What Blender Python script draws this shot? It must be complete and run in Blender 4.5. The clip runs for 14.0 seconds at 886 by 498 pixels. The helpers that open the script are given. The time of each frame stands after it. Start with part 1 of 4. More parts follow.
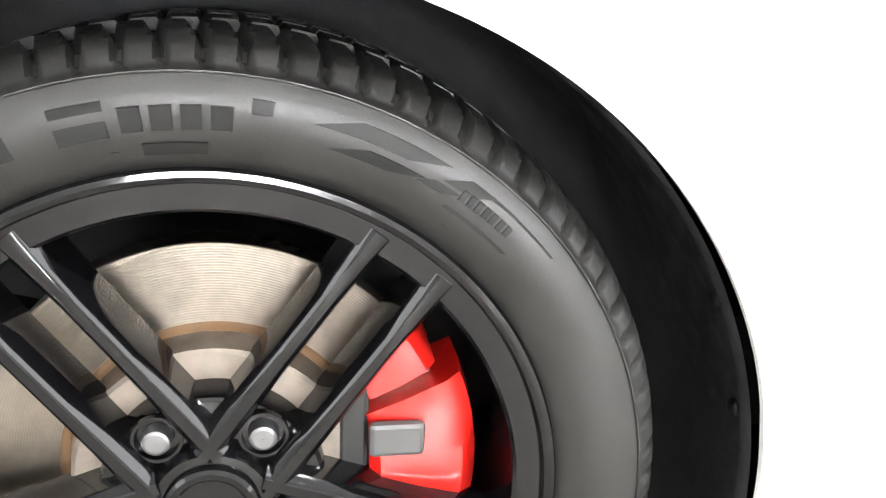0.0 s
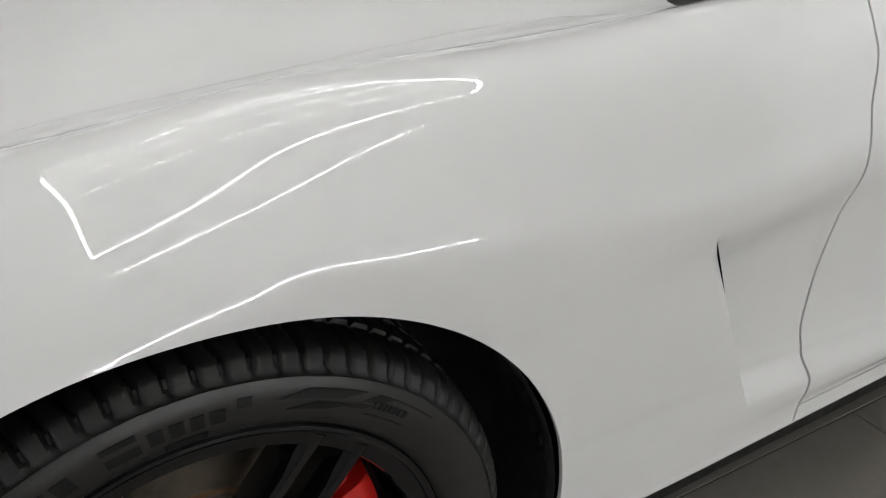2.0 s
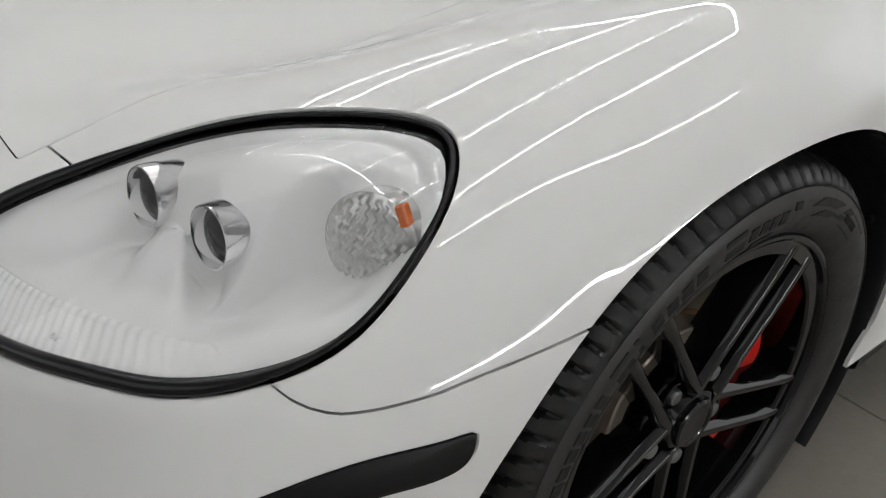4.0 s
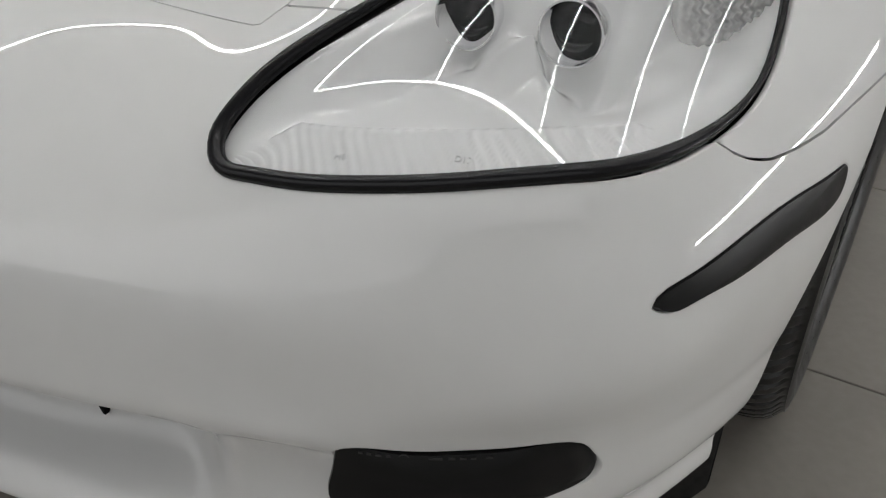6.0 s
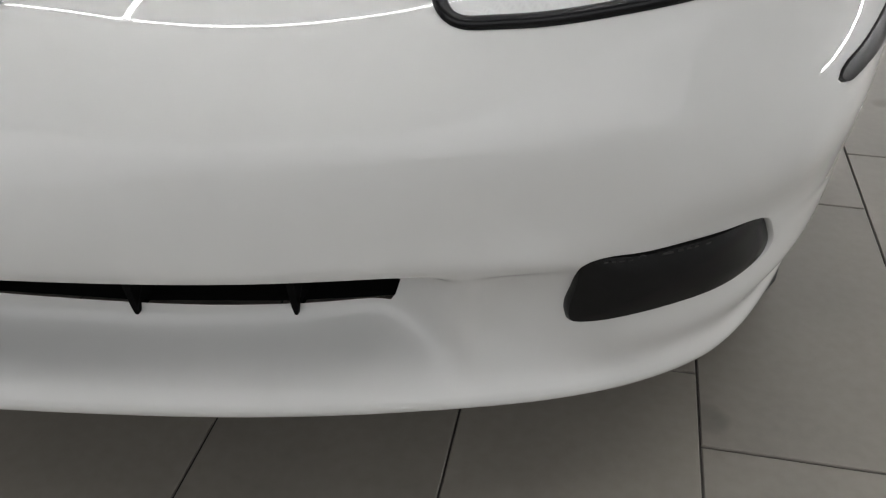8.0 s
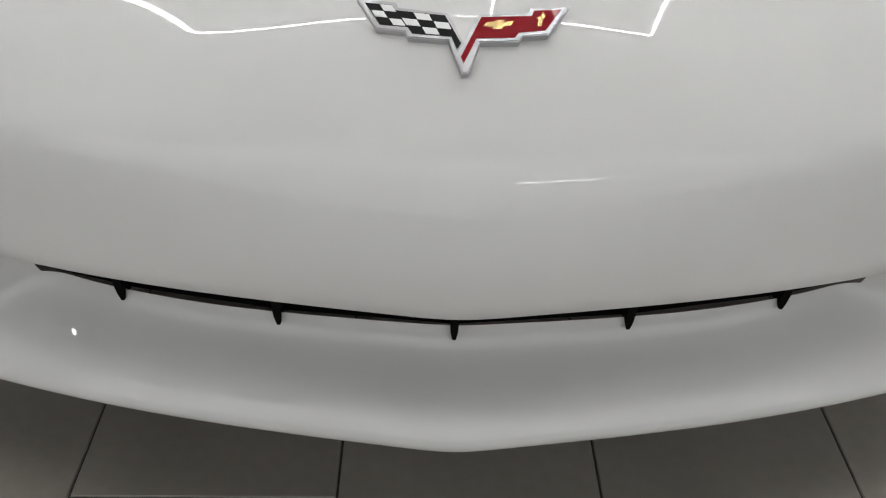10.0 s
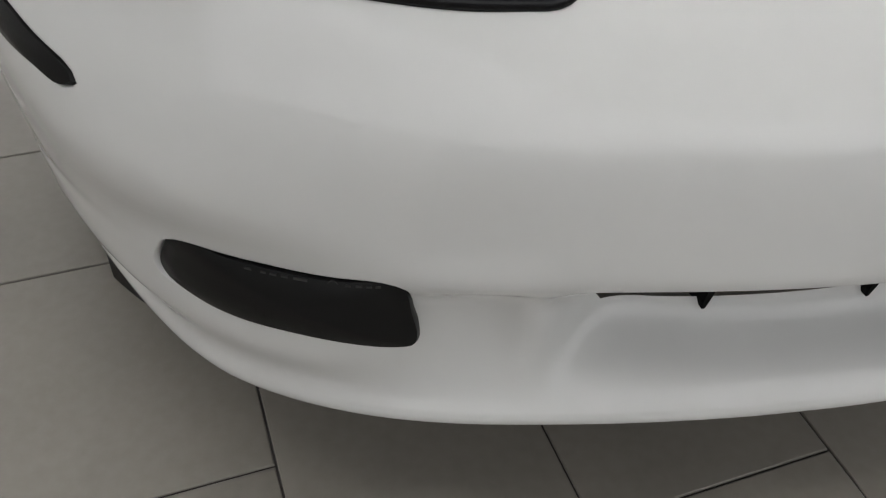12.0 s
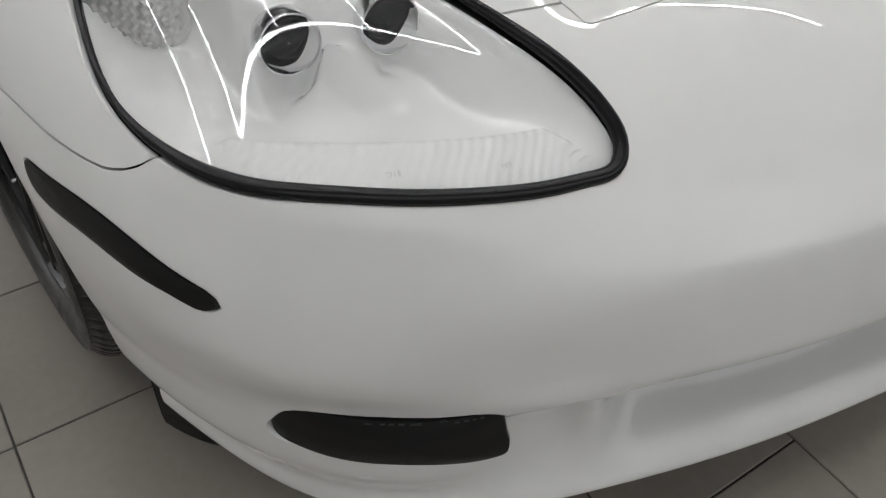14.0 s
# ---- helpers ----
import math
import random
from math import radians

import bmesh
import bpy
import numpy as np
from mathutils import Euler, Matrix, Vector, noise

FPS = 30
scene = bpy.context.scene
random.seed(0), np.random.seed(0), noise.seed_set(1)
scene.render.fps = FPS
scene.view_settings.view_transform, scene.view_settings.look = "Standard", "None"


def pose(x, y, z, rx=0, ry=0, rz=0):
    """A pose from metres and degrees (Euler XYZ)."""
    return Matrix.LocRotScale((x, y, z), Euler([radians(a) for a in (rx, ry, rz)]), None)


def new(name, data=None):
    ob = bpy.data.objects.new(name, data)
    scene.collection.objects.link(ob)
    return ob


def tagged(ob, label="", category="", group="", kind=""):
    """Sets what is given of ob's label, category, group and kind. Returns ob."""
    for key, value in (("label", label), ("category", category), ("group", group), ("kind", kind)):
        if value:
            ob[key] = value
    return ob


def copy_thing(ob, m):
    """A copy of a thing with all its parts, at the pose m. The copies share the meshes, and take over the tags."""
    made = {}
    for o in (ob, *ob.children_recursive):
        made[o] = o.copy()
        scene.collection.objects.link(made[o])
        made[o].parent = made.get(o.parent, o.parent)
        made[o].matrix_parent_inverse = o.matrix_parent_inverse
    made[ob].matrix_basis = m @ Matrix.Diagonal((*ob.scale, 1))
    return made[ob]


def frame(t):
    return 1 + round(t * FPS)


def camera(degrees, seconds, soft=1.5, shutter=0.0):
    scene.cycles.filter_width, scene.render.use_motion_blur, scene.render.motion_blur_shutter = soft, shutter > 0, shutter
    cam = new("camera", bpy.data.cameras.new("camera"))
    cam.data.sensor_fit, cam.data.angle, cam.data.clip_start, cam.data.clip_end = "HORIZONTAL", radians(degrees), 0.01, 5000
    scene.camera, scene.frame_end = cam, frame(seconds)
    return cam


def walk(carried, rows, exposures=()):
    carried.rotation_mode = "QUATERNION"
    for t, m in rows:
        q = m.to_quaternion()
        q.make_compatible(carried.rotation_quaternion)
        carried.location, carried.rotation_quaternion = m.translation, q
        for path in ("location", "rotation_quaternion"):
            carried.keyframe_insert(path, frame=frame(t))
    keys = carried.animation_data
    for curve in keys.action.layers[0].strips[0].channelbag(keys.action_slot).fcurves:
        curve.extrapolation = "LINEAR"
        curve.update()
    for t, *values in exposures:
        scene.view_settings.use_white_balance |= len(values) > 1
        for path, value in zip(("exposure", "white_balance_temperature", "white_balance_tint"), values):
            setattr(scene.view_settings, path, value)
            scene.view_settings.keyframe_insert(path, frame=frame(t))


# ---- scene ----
cam = camera(54.72, 14.0, soft=1.2)
walk(cam, [
    (0, pose(1.4081, 0.0553, 0.6834, 0, 0, 79.41) @ pose(0, 0, 0, 72.11) @ pose(0, 0, 0, 0, 0, 2.71)),
    (0.5, pose(1.4810, 0.1559, 0.8551, 0, 0, 76.52) @ pose(0, 0, 0, 64.09) @ pose(0, 0, 0, 0, 0, 1.10)),
    (1, pose(1.5158, 0.1380, 0.9987, 0, 0, 70.99) @ pose(0, 0, 0, 62.44) @ pose(0, 0, 0, 0, 0, 0.84)),
    (1.5, pose(1.5044, 0.0583, 1.0733, 0, 0, 65.18) @ pose(0, 0, 0, 60.20) @ pose(0, 0, 0, 0, 0, 0.99)),
    (2, pose(1.4659, -0.0969, 1.0676, 0, 0, 59.67) @ pose(0, 0, 0, 60.24) @ pose(0, 0, 0, 0, 0, 0.98)),
    (2.5, pose(1.4238, -0.2516, 1.0618, 0, 0, 56.00) @ pose(0, 0, 0, 59.59) @ pose(0, 0, 0, 0, 0, 1.87)),
    (3, pose(1.4079, -0.4540, 1.0670, 0, 0, 53.34) @ pose(0, 0, 0, 59.31) @ pose(0, 0, 0, 0, 0, 2.72)),
    (3.5, pose(1.3484, -0.5728, 1.0207, 0, 0, 50.94) @ pose(0, 0, 0, 58.81) @ pose(0, 0, 0, 0, 0, 3.07)),
    (4, pose(1.2410, -0.7042, 0.9901, 0, 0, 48.77) @ pose(0, 0, 0, 58.14) @ pose(0, 0, 0, 0, 0, 3.58)),
    (4.2, pose(1.2065, -0.7398, 0.9888, 0, 0, 48.67) @ pose(0, 0, 0, 57.70) @ pose(0, 0, 0, 0, 0, 3.33)),
    (6.3, pose(0.9036, -1.1149, 0.8450, 0, 0, 27.73) @ pose(0, 0, 0, 54.31) @ pose(0, 0, 0, 0, 0, -0.15)),
    (6.5, pose(0.8754, -1.1477, 0.8274, 0, 0, 24.99) @ pose(0, 0, 0, 53.92) @ pose(0, 0, 0, 0, 0, 0.35)),
    (7, pose(0.7912, -1.2169, 0.8246, 0, 0, 18.14) @ pose(0, 0, 0, 52.57) @ pose(0, 0, 0, 0, 0, 1.52)),
    (7.2, pose(0.7742, -1.2527, 0.8044, 0, 0, 17.10) @ pose(0, 0, 0, 54.36) @ pose(0, 0, 0, 0, 0, 1.19)),
    (9.3, pose(0.1959, -1.3740, 0.8370, 0, 0, 0.82) @ pose(0, 0, 0, 51.78) @ pose(0, 0, 0, 0, 0, 1.88)),
    (9.5, pose(0.1379, -1.3661, 0.8354, 0, 0, -0.15) @ pose(0, 0, 0, 51.47) @ pose(0, 0, 0, 0, 0, 2.23)),
    (10, pose(-0.0223, -1.3604, 0.8247, 0, 0, -0.94) @ pose(0, 0, 0, 51.65) @ pose(0, 0, 0, 0, 0, 1.43)),
    (10.5, pose(-0.2220, -1.3356, 0.8278, 0, 0, -5.09) @ pose(0, 0, 0, 50.74) @ pose(0, 0, 0, 0, 0, 0.85)),
    (11, pose(-0.3584, -1.2681, 0.8148, 0, 0, -8.07) @ pose(0, 0, 0, 49.18) @ pose(0, 0, 0, 0, 0, -0.69)),
    (11.5, pose(-0.5467, -1.2095, 0.8113, 0, 0, -14.41) @ pose(0, 0, 0, 47.61) @ pose(0, 0, 0, 0, 0, 1.32)),
    (12, pose(-0.7522, -1.1440, 0.8272, 0, 0, -20.90) @ pose(0, 0, 0, 46.42) @ pose(0, 0, 0, 0, 0, 2.76)),
    (12.5, pose(-0.8979, -1.0952, 0.8494, 0, 0, -27.83) @ pose(0, 0, 0, 45.98) @ pose(0, 0, 0, 0, 0, 2.74)),
    (13, pose(-0.9684, -1.0571, 0.8761, 0, 0, -32.25) @ pose(0, 0, 0, 45.57) @ pose(0, 0, 0, 0, 0, 2.51)),
    (13.5, pose(-0.9630, -1.0388, 0.9175, 0, 0, -34.52) @ pose(0, 0, 0, 45.10) @ pose(0, 0, 0, 0, 0, 2.88)),
    (14, pose(-0.9376, -1.0343, 1.0087, 0, 0, -35.82) @ pose(0, 0, 0, 45.31) @ pose(0, 0, 0, 0, 0, 3.49)),
], exposures=[(0.0, 2.3), (0.2, 2.1), (0.35, 1.4), (0.5, 0.36), (0.6, -0.30), (0.75, -0.69), (4.2, -0.66), (6.5, -0.70), (7.0, -0.50), (9.5, -0.44), (10.5, -0.45), (11.5, -0.42), (12.0, -0.36), (13.0, -0.16), (13.5, -0.15), (14.0, -0.52)])


# ---- light ----
world = bpy.data.worlds.new("world")
scene.world = world
world.use_nodes = True
world.node_tree.nodes["Background"].inputs[0].default_value = (0.9, 0.95, 1.0, 1)
world.node_tree.nodes["Background"].inputs[1].default_value = 0.0
LED_POWER = 62.0
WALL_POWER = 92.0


# ---- materials ----
def material(name, color, rough=0.5, metal=0.0, coat=0.0, grain=0.0, scale=30.0, stain=0.0, bump=0.0, bump_scale=200.0, gloss=0.5):
    """A principled material; grain and stain vary the colour at two scales, bump gives fine relief."""
    m = bpy.data.materials.new(name)
    m.use_nodes = True
    t = m.node_tree
    p = t.nodes["Principled BSDF"]
    p.inputs["Base Color"].default_value = (*color, 1)
    p.inputs["Roughness"].default_value = rough
    p.inputs["Metallic"].default_value = metal
    p.inputs["Coat Weight"].default_value = coat
    p.inputs["Coat Roughness"].default_value = 0.012
    p.inputs["Coat IOR"].default_value = 1.58
    p.inputs["Specular IOR Level"].default_value = gloss
    at = t.nodes.new("ShaderNodeTexCoord").outputs["Object"]
    if grain or stain:
        last = None
        for amount, size, detail in ((grain, scale, 8), (stain, scale / 12, 4)):
            n = t.nodes.new("ShaderNodeTexNoise")
            n.inputs["Scale"].default_value, n.inputs["Detail"].default_value = size, detail
            t.links.new(at, n.inputs["Vector"])
            r = t.nodes.new("ShaderNodeMapRange")
            r.inputs["From Min"].default_value, r.inputs["From Max"].default_value = 0.3, 0.7
            r.inputs["To Min"].default_value, r.inputs["To Max"].default_value = 1 - amount, 1 + amount
            t.links.new(n.outputs["Fac"], r.inputs["Value"])
            if last is None:
                last = r.outputs["Result"]
            else:
                k = t.nodes.new("ShaderNodeMath")
                k.operation = "MULTIPLY"
                t.links.new(last, k.inputs[0])
                t.links.new(r.outputs["Result"], k.inputs[1])
                last = k.outputs[0]
        v = t.nodes.new("ShaderNodeVectorMath")
        v.operation = "SCALE"
        v.inputs[0].default_value = color
        t.links.new(last, v.inputs["Scale"])
        t.links.new(v.outputs[0], p.inputs["Base Color"])
        q = t.nodes.new("ShaderNodeMath")
        q.operation = "MULTIPLY"
        q.inputs[1].default_value = rough
        t.links.new(last, q.inputs[0])
        t.links.new(q.outputs[0], p.inputs["Roughness"])
    if bump:
        n = t.nodes.new("ShaderNodeTexNoise")
        n.inputs["Scale"].default_value, n.inputs["Detail"].default_value = bump_scale, 3
        t.links.new(at, n.inputs["Vector"])
        u = t.nodes.new("ShaderNodeBump")
        u.inputs["Strength"].default_value, u.inputs["Distance"].default_value = bump, 0.001
        t.links.new(n.outputs["Fac"], u.inputs["Height"])
        t.links.new(u.outputs[0], p.inputs["Normal"])
    return m


def glass_material(name, tint=(1, 1, 1), ior=1.58, rough=0.0):
    """A thin clear pane: see-through, with a reflection that grows towards the edge."""
    m = bpy.data.materials.new(name)
    m.use_nodes = True
    t = m.node_tree
    t.nodes.clear()
    a, g, f, mix = (t.nodes.new(k) for k in ("ShaderNodeBsdfTransparent", "ShaderNodeBsdfGlossy", "ShaderNodeFresnel", "ShaderNodeMixShader"))
    a.inputs[0].default_value = (*tint, 1)
    g.inputs["Roughness"].default_value = rough
    f.inputs["IOR"].default_value = ior
    t.links.new(f.outputs[0], mix.inputs[0])
    t.links.new(a.outputs[0], mix.inputs[1])
    t.links.new(g.outputs[0], mix.inputs[2])
    t.links.new(mix.outputs[0], t.nodes.new("ShaderNodeOutputMaterial").inputs[0])
    return m


def glow_material(name, color, power):
    m = bpy.data.materials.new(name)
    m.use_nodes = True
    t = m.node_tree
    t.nodes.clear()
    e = t.nodes.new("ShaderNodeEmission")
    e.inputs[0].default_value, e.inputs[1].default_value = (*color, 1), power
    t.links.new(e.outputs[0], t.nodes.new("ShaderNodeOutputMaterial").inputs[0])
    return m


def tile_material():
    """Grey porcelain: each tile a little lighter or darker, with cloudy marks, small scuffs and a satin sheen."""
    m = material("grey_porcelain", (0.246, 0.225, 0.197), 0.42, grain=0.05, scale=60, stain=0.07, bump=0.05, bump_scale=90)
    t = m.node_tree
    p = t.nodes["Principled BSDF"]
    old = p.inputs["Base Color"].links[0].from_socket
    info = t.nodes.new("ShaderNodeObjectInfo")
    r = t.nodes.new("ShaderNodeMapRange")
    r.inputs["To Min"].default_value, r.inputs["To Max"].default_value = 0.93, 1.07
    t.links.new(info.outputs["Random"], r.inputs["Value"])
    v = t.nodes.new("ShaderNodeVectorMath")
    v.operation = "SCALE"
    t.links.new(old, v.inputs[0])
    t.links.new(r.outputs["Result"], v.inputs["Scale"])
    n = t.nodes.new("ShaderNodeTexNoise")
    n.inputs["Scale"].default_value, n.inputs["Detail"].default_value = 7.0, 2.0
    geo = t.nodes.new("ShaderNodeNewGeometry")
    t.links.new(geo.outputs["Position"], n.inputs["Vector"])
    s = t.nodes.new("ShaderNodeMapRange")
    s.inputs["From Min"].default_value, s.inputs["From Max"].default_value = 0.68, 0.76
    s.inputs["To Min"].default_value, s.inputs["To Max"].default_value = 1.0, 0.72
    t.links.new(n.outputs["Fac"], s.inputs["Value"])
    w = t.nodes.new("ShaderNodeVectorMath")
    w.operation = "SCALE"
    t.links.new(v.outputs[0], w.inputs[0])
    t.links.new(s.outputs["Result"], w.inputs["Scale"])
    t.links.new(w.outputs[0], p.inputs["Base Color"])
    return m


def disc_material():
    """Machined brownish steel with fine rings round the axle; colour blotches stand in for dark radial reflections."""
    m = material("brake_steel", (0.24, 0.21, 0.175), 0.42, metal=1.0, grain=0.1, scale=110, stain=0.4)
    t = m.node_tree
    p = t.nodes["Principled BSDF"]
    at = t.nodes.new("ShaderNodeTexCoord").outputs["Object"]
    w = t.nodes.new("ShaderNodeTexWave")
    w.wave_type, w.rings_direction = "RINGS", "X"
    w.inputs["Scale"].default_value, w.inputs["Distortion"].default_value = 160, 0.6
    t.links.new(at, w.inputs["Vector"])
    u = t.nodes.new("ShaderNodeBump")
    u.inputs["Strength"].default_value, u.inputs["Distance"].default_value = 0.25, 0.0005
    t.links.new(w.outputs["Fac"], u.inputs["Height"])
    t.links.new(u.outputs[0], p.inputs["Normal"])
    p.inputs["Anisotropic"].default_value = 0.7
    return m


M_PAINT = material("white_paint", (0.74, 0.74, 0.725), 0.6, coat=1.0, grain=0.012, scale=18, stain=0.012, gloss=0.0)
M_TRIM = material("black_satin_plastic", (0.006, 0.006, 0.0062), 0.38, grain=0.15, scale=80, stain=0.1, bump=0.12, bump_scale=700, gloss=0.25)
M_SEAL = material("black_rubber_seal", (0.006, 0.006, 0.007), 0.20, grain=0.15, scale=60, stain=0.1, gloss=0.30)
# near-black colour stands in for the shade inside openings; grille fins too
M_VOID = material("black_cavity", (0.004, 0.004, 0.004), 0.9, grain=0.2, scale=20, stain=0.2, gloss=0.1)
M_LINER = material("wheel_well_felt", (0.030, 0.030, 0.032), 0.6, grain=0.3, scale=40, stain=0.3, bump=0.25, bump_scale=300, gloss=0.25)
M_RUBBER = material("tyre_rubber", (0.0105, 0.0102, 0.0096), 0.40, grain=0.18, scale=45, stain=0.25, bump=0.12, bump_scale=400, gloss=0.52)
M_MARK = material("raised_rubber", (0.0060, 0.0060, 0.0058), 0.50, grain=0.15, scale=90, stain=0.1, gloss=0.25)
M_RIM = material("gloss_black_alloy", (0.0035, 0.0035, 0.004), 0.085, gloss=0.42, coat=0.0, grain=0.1, scale=50, stain=0.1)
M_BARREL = material("dusty_black_alloy", (0.012, 0.012, 0.012), 0.5, grain=0.3, scale=40, stain=0.3)
M_LUG = material("zinc_nut", (0.20, 0.20, 0.205), 0.5, metal=1.0, grain=0.1, scale=200)
M_CALIPER = material("red_enamel", (0.55, 0.012, 0.008), 0.3, coat=0.7, grain=0.06, scale=60, stain=0.1)
M_GREY = material("grey_decal", (0.075, 0.075, 0.075), 0.4, grain=0.06, scale=60)
M_FAINT = material("faint_grey_moulding", (0.03, 0.03, 0.03), 0.4, grain=0.06, scale=60)
M_DISC = disc_material()
M_HAT = material("rusty_hat", (0.25, 0.215, 0.18), 0.5, metal=0.8, grain=0.2, scale=60, stain=0.2)
M_RUST = material("brown_rust", (0.13, 0.075, 0.035), 0.7, metal=0.3, grain=0.25, scale=80, stain=0.2)
M_CHROME = material("chrome", (0.86, 0.86, 0.87), 0.14, metal=1.0, grain=0.02, scale=60)
M_HOUSING = material("pale_lamp_housing", (0.82, 0.825, 0.82), 0.24, coat=0.9, grain=0.012, scale=30, stain=0.012)
M_HOUSING_GREY = material("grey_lamp_lettering", (0.60, 0.60, 0.60), 0.4, grain=0.02, scale=60)
M_LENS = glass_material("clear_lamp_lens")
M_DARK_LENS = material("dark_projector_glass", (0.006, 0.006, 0.007), 0.06, coat=0.0, grain=0.1, scale=50, gloss=0.4)
M_FLUTED = material("fluted_clear_plastic", (0.72, 0.72, 0.71), 0.14, metal=0.7, grain=0.05, scale=200)
M_SILVER = material("satin_silver", (0.50, 0.50, 0.51), 0.30, metal=1.0, grain=0.04, scale=90)
M_AMBER = material("amber_plastic", (0.55, 0.14, 0.04), 0.2, coat=0.6, grain=0.05, scale=100)
M_RED = material("red_enamel_badge", (0.24, 0.004, 0.010), 0.4, gloss=0.12, coat=0.1, grain=0.06, scale=120)
M_BLACK_ENAMEL = material("black_enamel_badge", (0.005, 0.005, 0.005), 0.4, gloss=0.12, coat=0.1, grain=0.05, scale=120)
M_WHITE_ENAMEL = material("white_enamel_badge", (0.85, 0.85, 0.84), 0.4, coat=0.1, grain=0.02, scale=120)
M_GOLD = material("gold_badge", (0.62, 0.40, 0.18), 0.25, metal=1.0, grain=0.05, scale=120)
M_TILE = tile_material()
M_GROUT = material("dark_grout", (0.060, 0.054, 0.049), 0.85, grain=0.2, scale=120, stain=0.2)
M_WALL = material("matt_grey_wall", (0.55, 0.55, 0.55), 0.8, grain=0.02, scale=40, stain=0.03)
M_CEIL = material("matt_grey_ceiling", (0.42, 0.42, 0.42), 0.9, grain=0.02, scale=40, stain=0.03)
M_LED = glow_material("white_led_strip", (0.985, 0.985, 0.975), LED_POWER)
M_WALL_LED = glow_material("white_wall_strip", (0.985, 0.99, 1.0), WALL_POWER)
M_DIM_LED = glow_material("dim_wall_strip", (0.985, 0.99, 1.0), 22.0)
# glow of the fill panel added on the unseen rear wall
M_REAR_FILL = glow_material("rear_fill_glow", (0.985, 0.99, 1.0), 1.7)
# glow of the fill panel added on the unseen front wall
M_FRONT_FILL = glow_material("front_fill_glow", (0.985, 0.99, 1.0), 1.4)
M_ALU = material("white_tube_holder", (0.6, 0.6, 0.6), 0.5, grain=0.03, scale=50)


# ---- mesh helpers ----
def part(name, bm, mat, parent=None, label=""):
    """Links a bmesh as one mesh object under a thing or a part."""
    me = bpy.data.meshes.new(name)
    bm.to_mesh(me)
    bm.free()
    me.materials.append(mat)
    ob = new(name, me)
    ob.parent = parent
    if label:
        ob["label"] = label
    return ob


def box(bm, x0, y0, z0, x1, y1, z1, bevel=0.0):
    m = Matrix.Translation(((x0 + x1) / 2, (y0 + y1) / 2, (z0 + z1) / 2)) @ Matrix.Diagonal((x1 - x0, y1 - y0, z1 - z0, 1))
    vs = bmesh.ops.create_cube(bm, size=1, matrix=m)["verts"]
    if bevel:
        bmesh.ops.bevel(bm, geom=list({e for v in vs for e in v.link_edges}), offset=bevel, segments=2, affect="EDGES", profile=0.5)
    return bm


def slab(name, mat, *dims):
    return tagged(part(name, box(bmesh.new(), *dims), mat), kind="structure")


def smooth(bm, angle=40):
    for f in bm.faces:
        f.smooth = True
    for e in bm.edges:
        if len(e.link_faces) == 2 and e.calc_face_angle(0) > radians(angle):
            e.smooth = False
    return bm


def grid_mesh(bm, points, closed_u=False, closed_v=False):
    """A net of quads over points (rows, columns, 3)."""
    r, c = points.shape[:2]
    vs = [[bm.verts.new(p) for p in row] for row in points]
    for i in range(r if closed_u else r - 1):
        for j in range(c if closed_v else c - 1):
            i2, j2 = (i + 1) % r, (j + 1) % c
            bm.faces.new((vs[i][j], vs[i][j2], vs[i2][j2], vs[i2][j]))
    return vs


def revolve(profile, steps=96, modulate=None):
    """A ring round the x axis from (x, radius) points; modulate(angle, x, radius) may change a radius."""
    a = np.linspace(0, 2 * math.pi, steps, endpoint=False)
    pts = np.zeros((len(profile), steps, 3))
    for i, (x, r) in enumerate(profile):
        rr = np.array([modulate(t, x, r) for t in a]) if modulate else np.full(steps, r)
        pts[i] = np.stack([np.full(steps, x), rr * np.cos(a), rr * np.sin(a)], 1)
    bm = bmesh.new()
    grid_mesh(bm, pts, closed_v=True)
    bmesh.ops.recalc_face_normals(bm, faces=bm.faces[:])
    return bm


def tube(points, radius, closed=True, sides=10, flat=1.0):
    """A bead along 3D points; radius is one number or one for each point."""
    radius = np.asarray(radius, float).reshape(1, -1, 1)
    pts = np.array(points, float)
    n = len(pts)
    tan = np.roll(pts, -1, 0) - np.roll(pts, 1, 0) if closed else np.gradient(pts, axis=0)
    tan /= np.linalg.norm(tan, axis=1, keepdims=True)
    up = np.array([0, 0, 1.0])
    a = np.cross(tan, up)
    a /= np.maximum(np.linalg.norm(a, axis=1, keepdims=True), 1e-6)
    b = np.cross(a, tan)
    ang = np.linspace(0, 2 * math.pi, sides, endpoint=False)
    rings = pts[None] + radius * (np.cos(ang)[:, None, None] * a[None] + flat * np.sin(ang)[:, None, None] * b[None])
    bm = bmesh.new()
    grid_mesh(bm, rings, closed_u=True, closed_v=closed)
    if not closed:
        bmesh.ops.holes_fill(bm, edges=[e for e in bm.edges if e.is_boundary])
    bmesh.ops.recalc_face_normals(bm, faces=bm.faces[:])
    return smooth(bm, 70)


# ---- room ----
slab("ceiling", M_CEIL, -4.5, -4.5, 4.05, 4.5, 5.5, 4.15)
slab("wall_south", M_WALL, -4.5, -4.6, -0.1, 4.5, -4.5, 4.05)
slab("wall_north", M_WALL, -4.5, 5.5, -0.1, 4.5, 5.6, 4.05)
slab("wall_west", M_WALL, -4.6, -4.6, -0.1, -4.5, 5.6, 4.05)
slab("wall_east", M_WALL, 4.5, -4.6, -0.1, 4.6, 5.6, 4.05)
floor = slab("floor", M_GROUT, -4.5, -4.5, -0.1, 4.5, 5.5, -0.003)


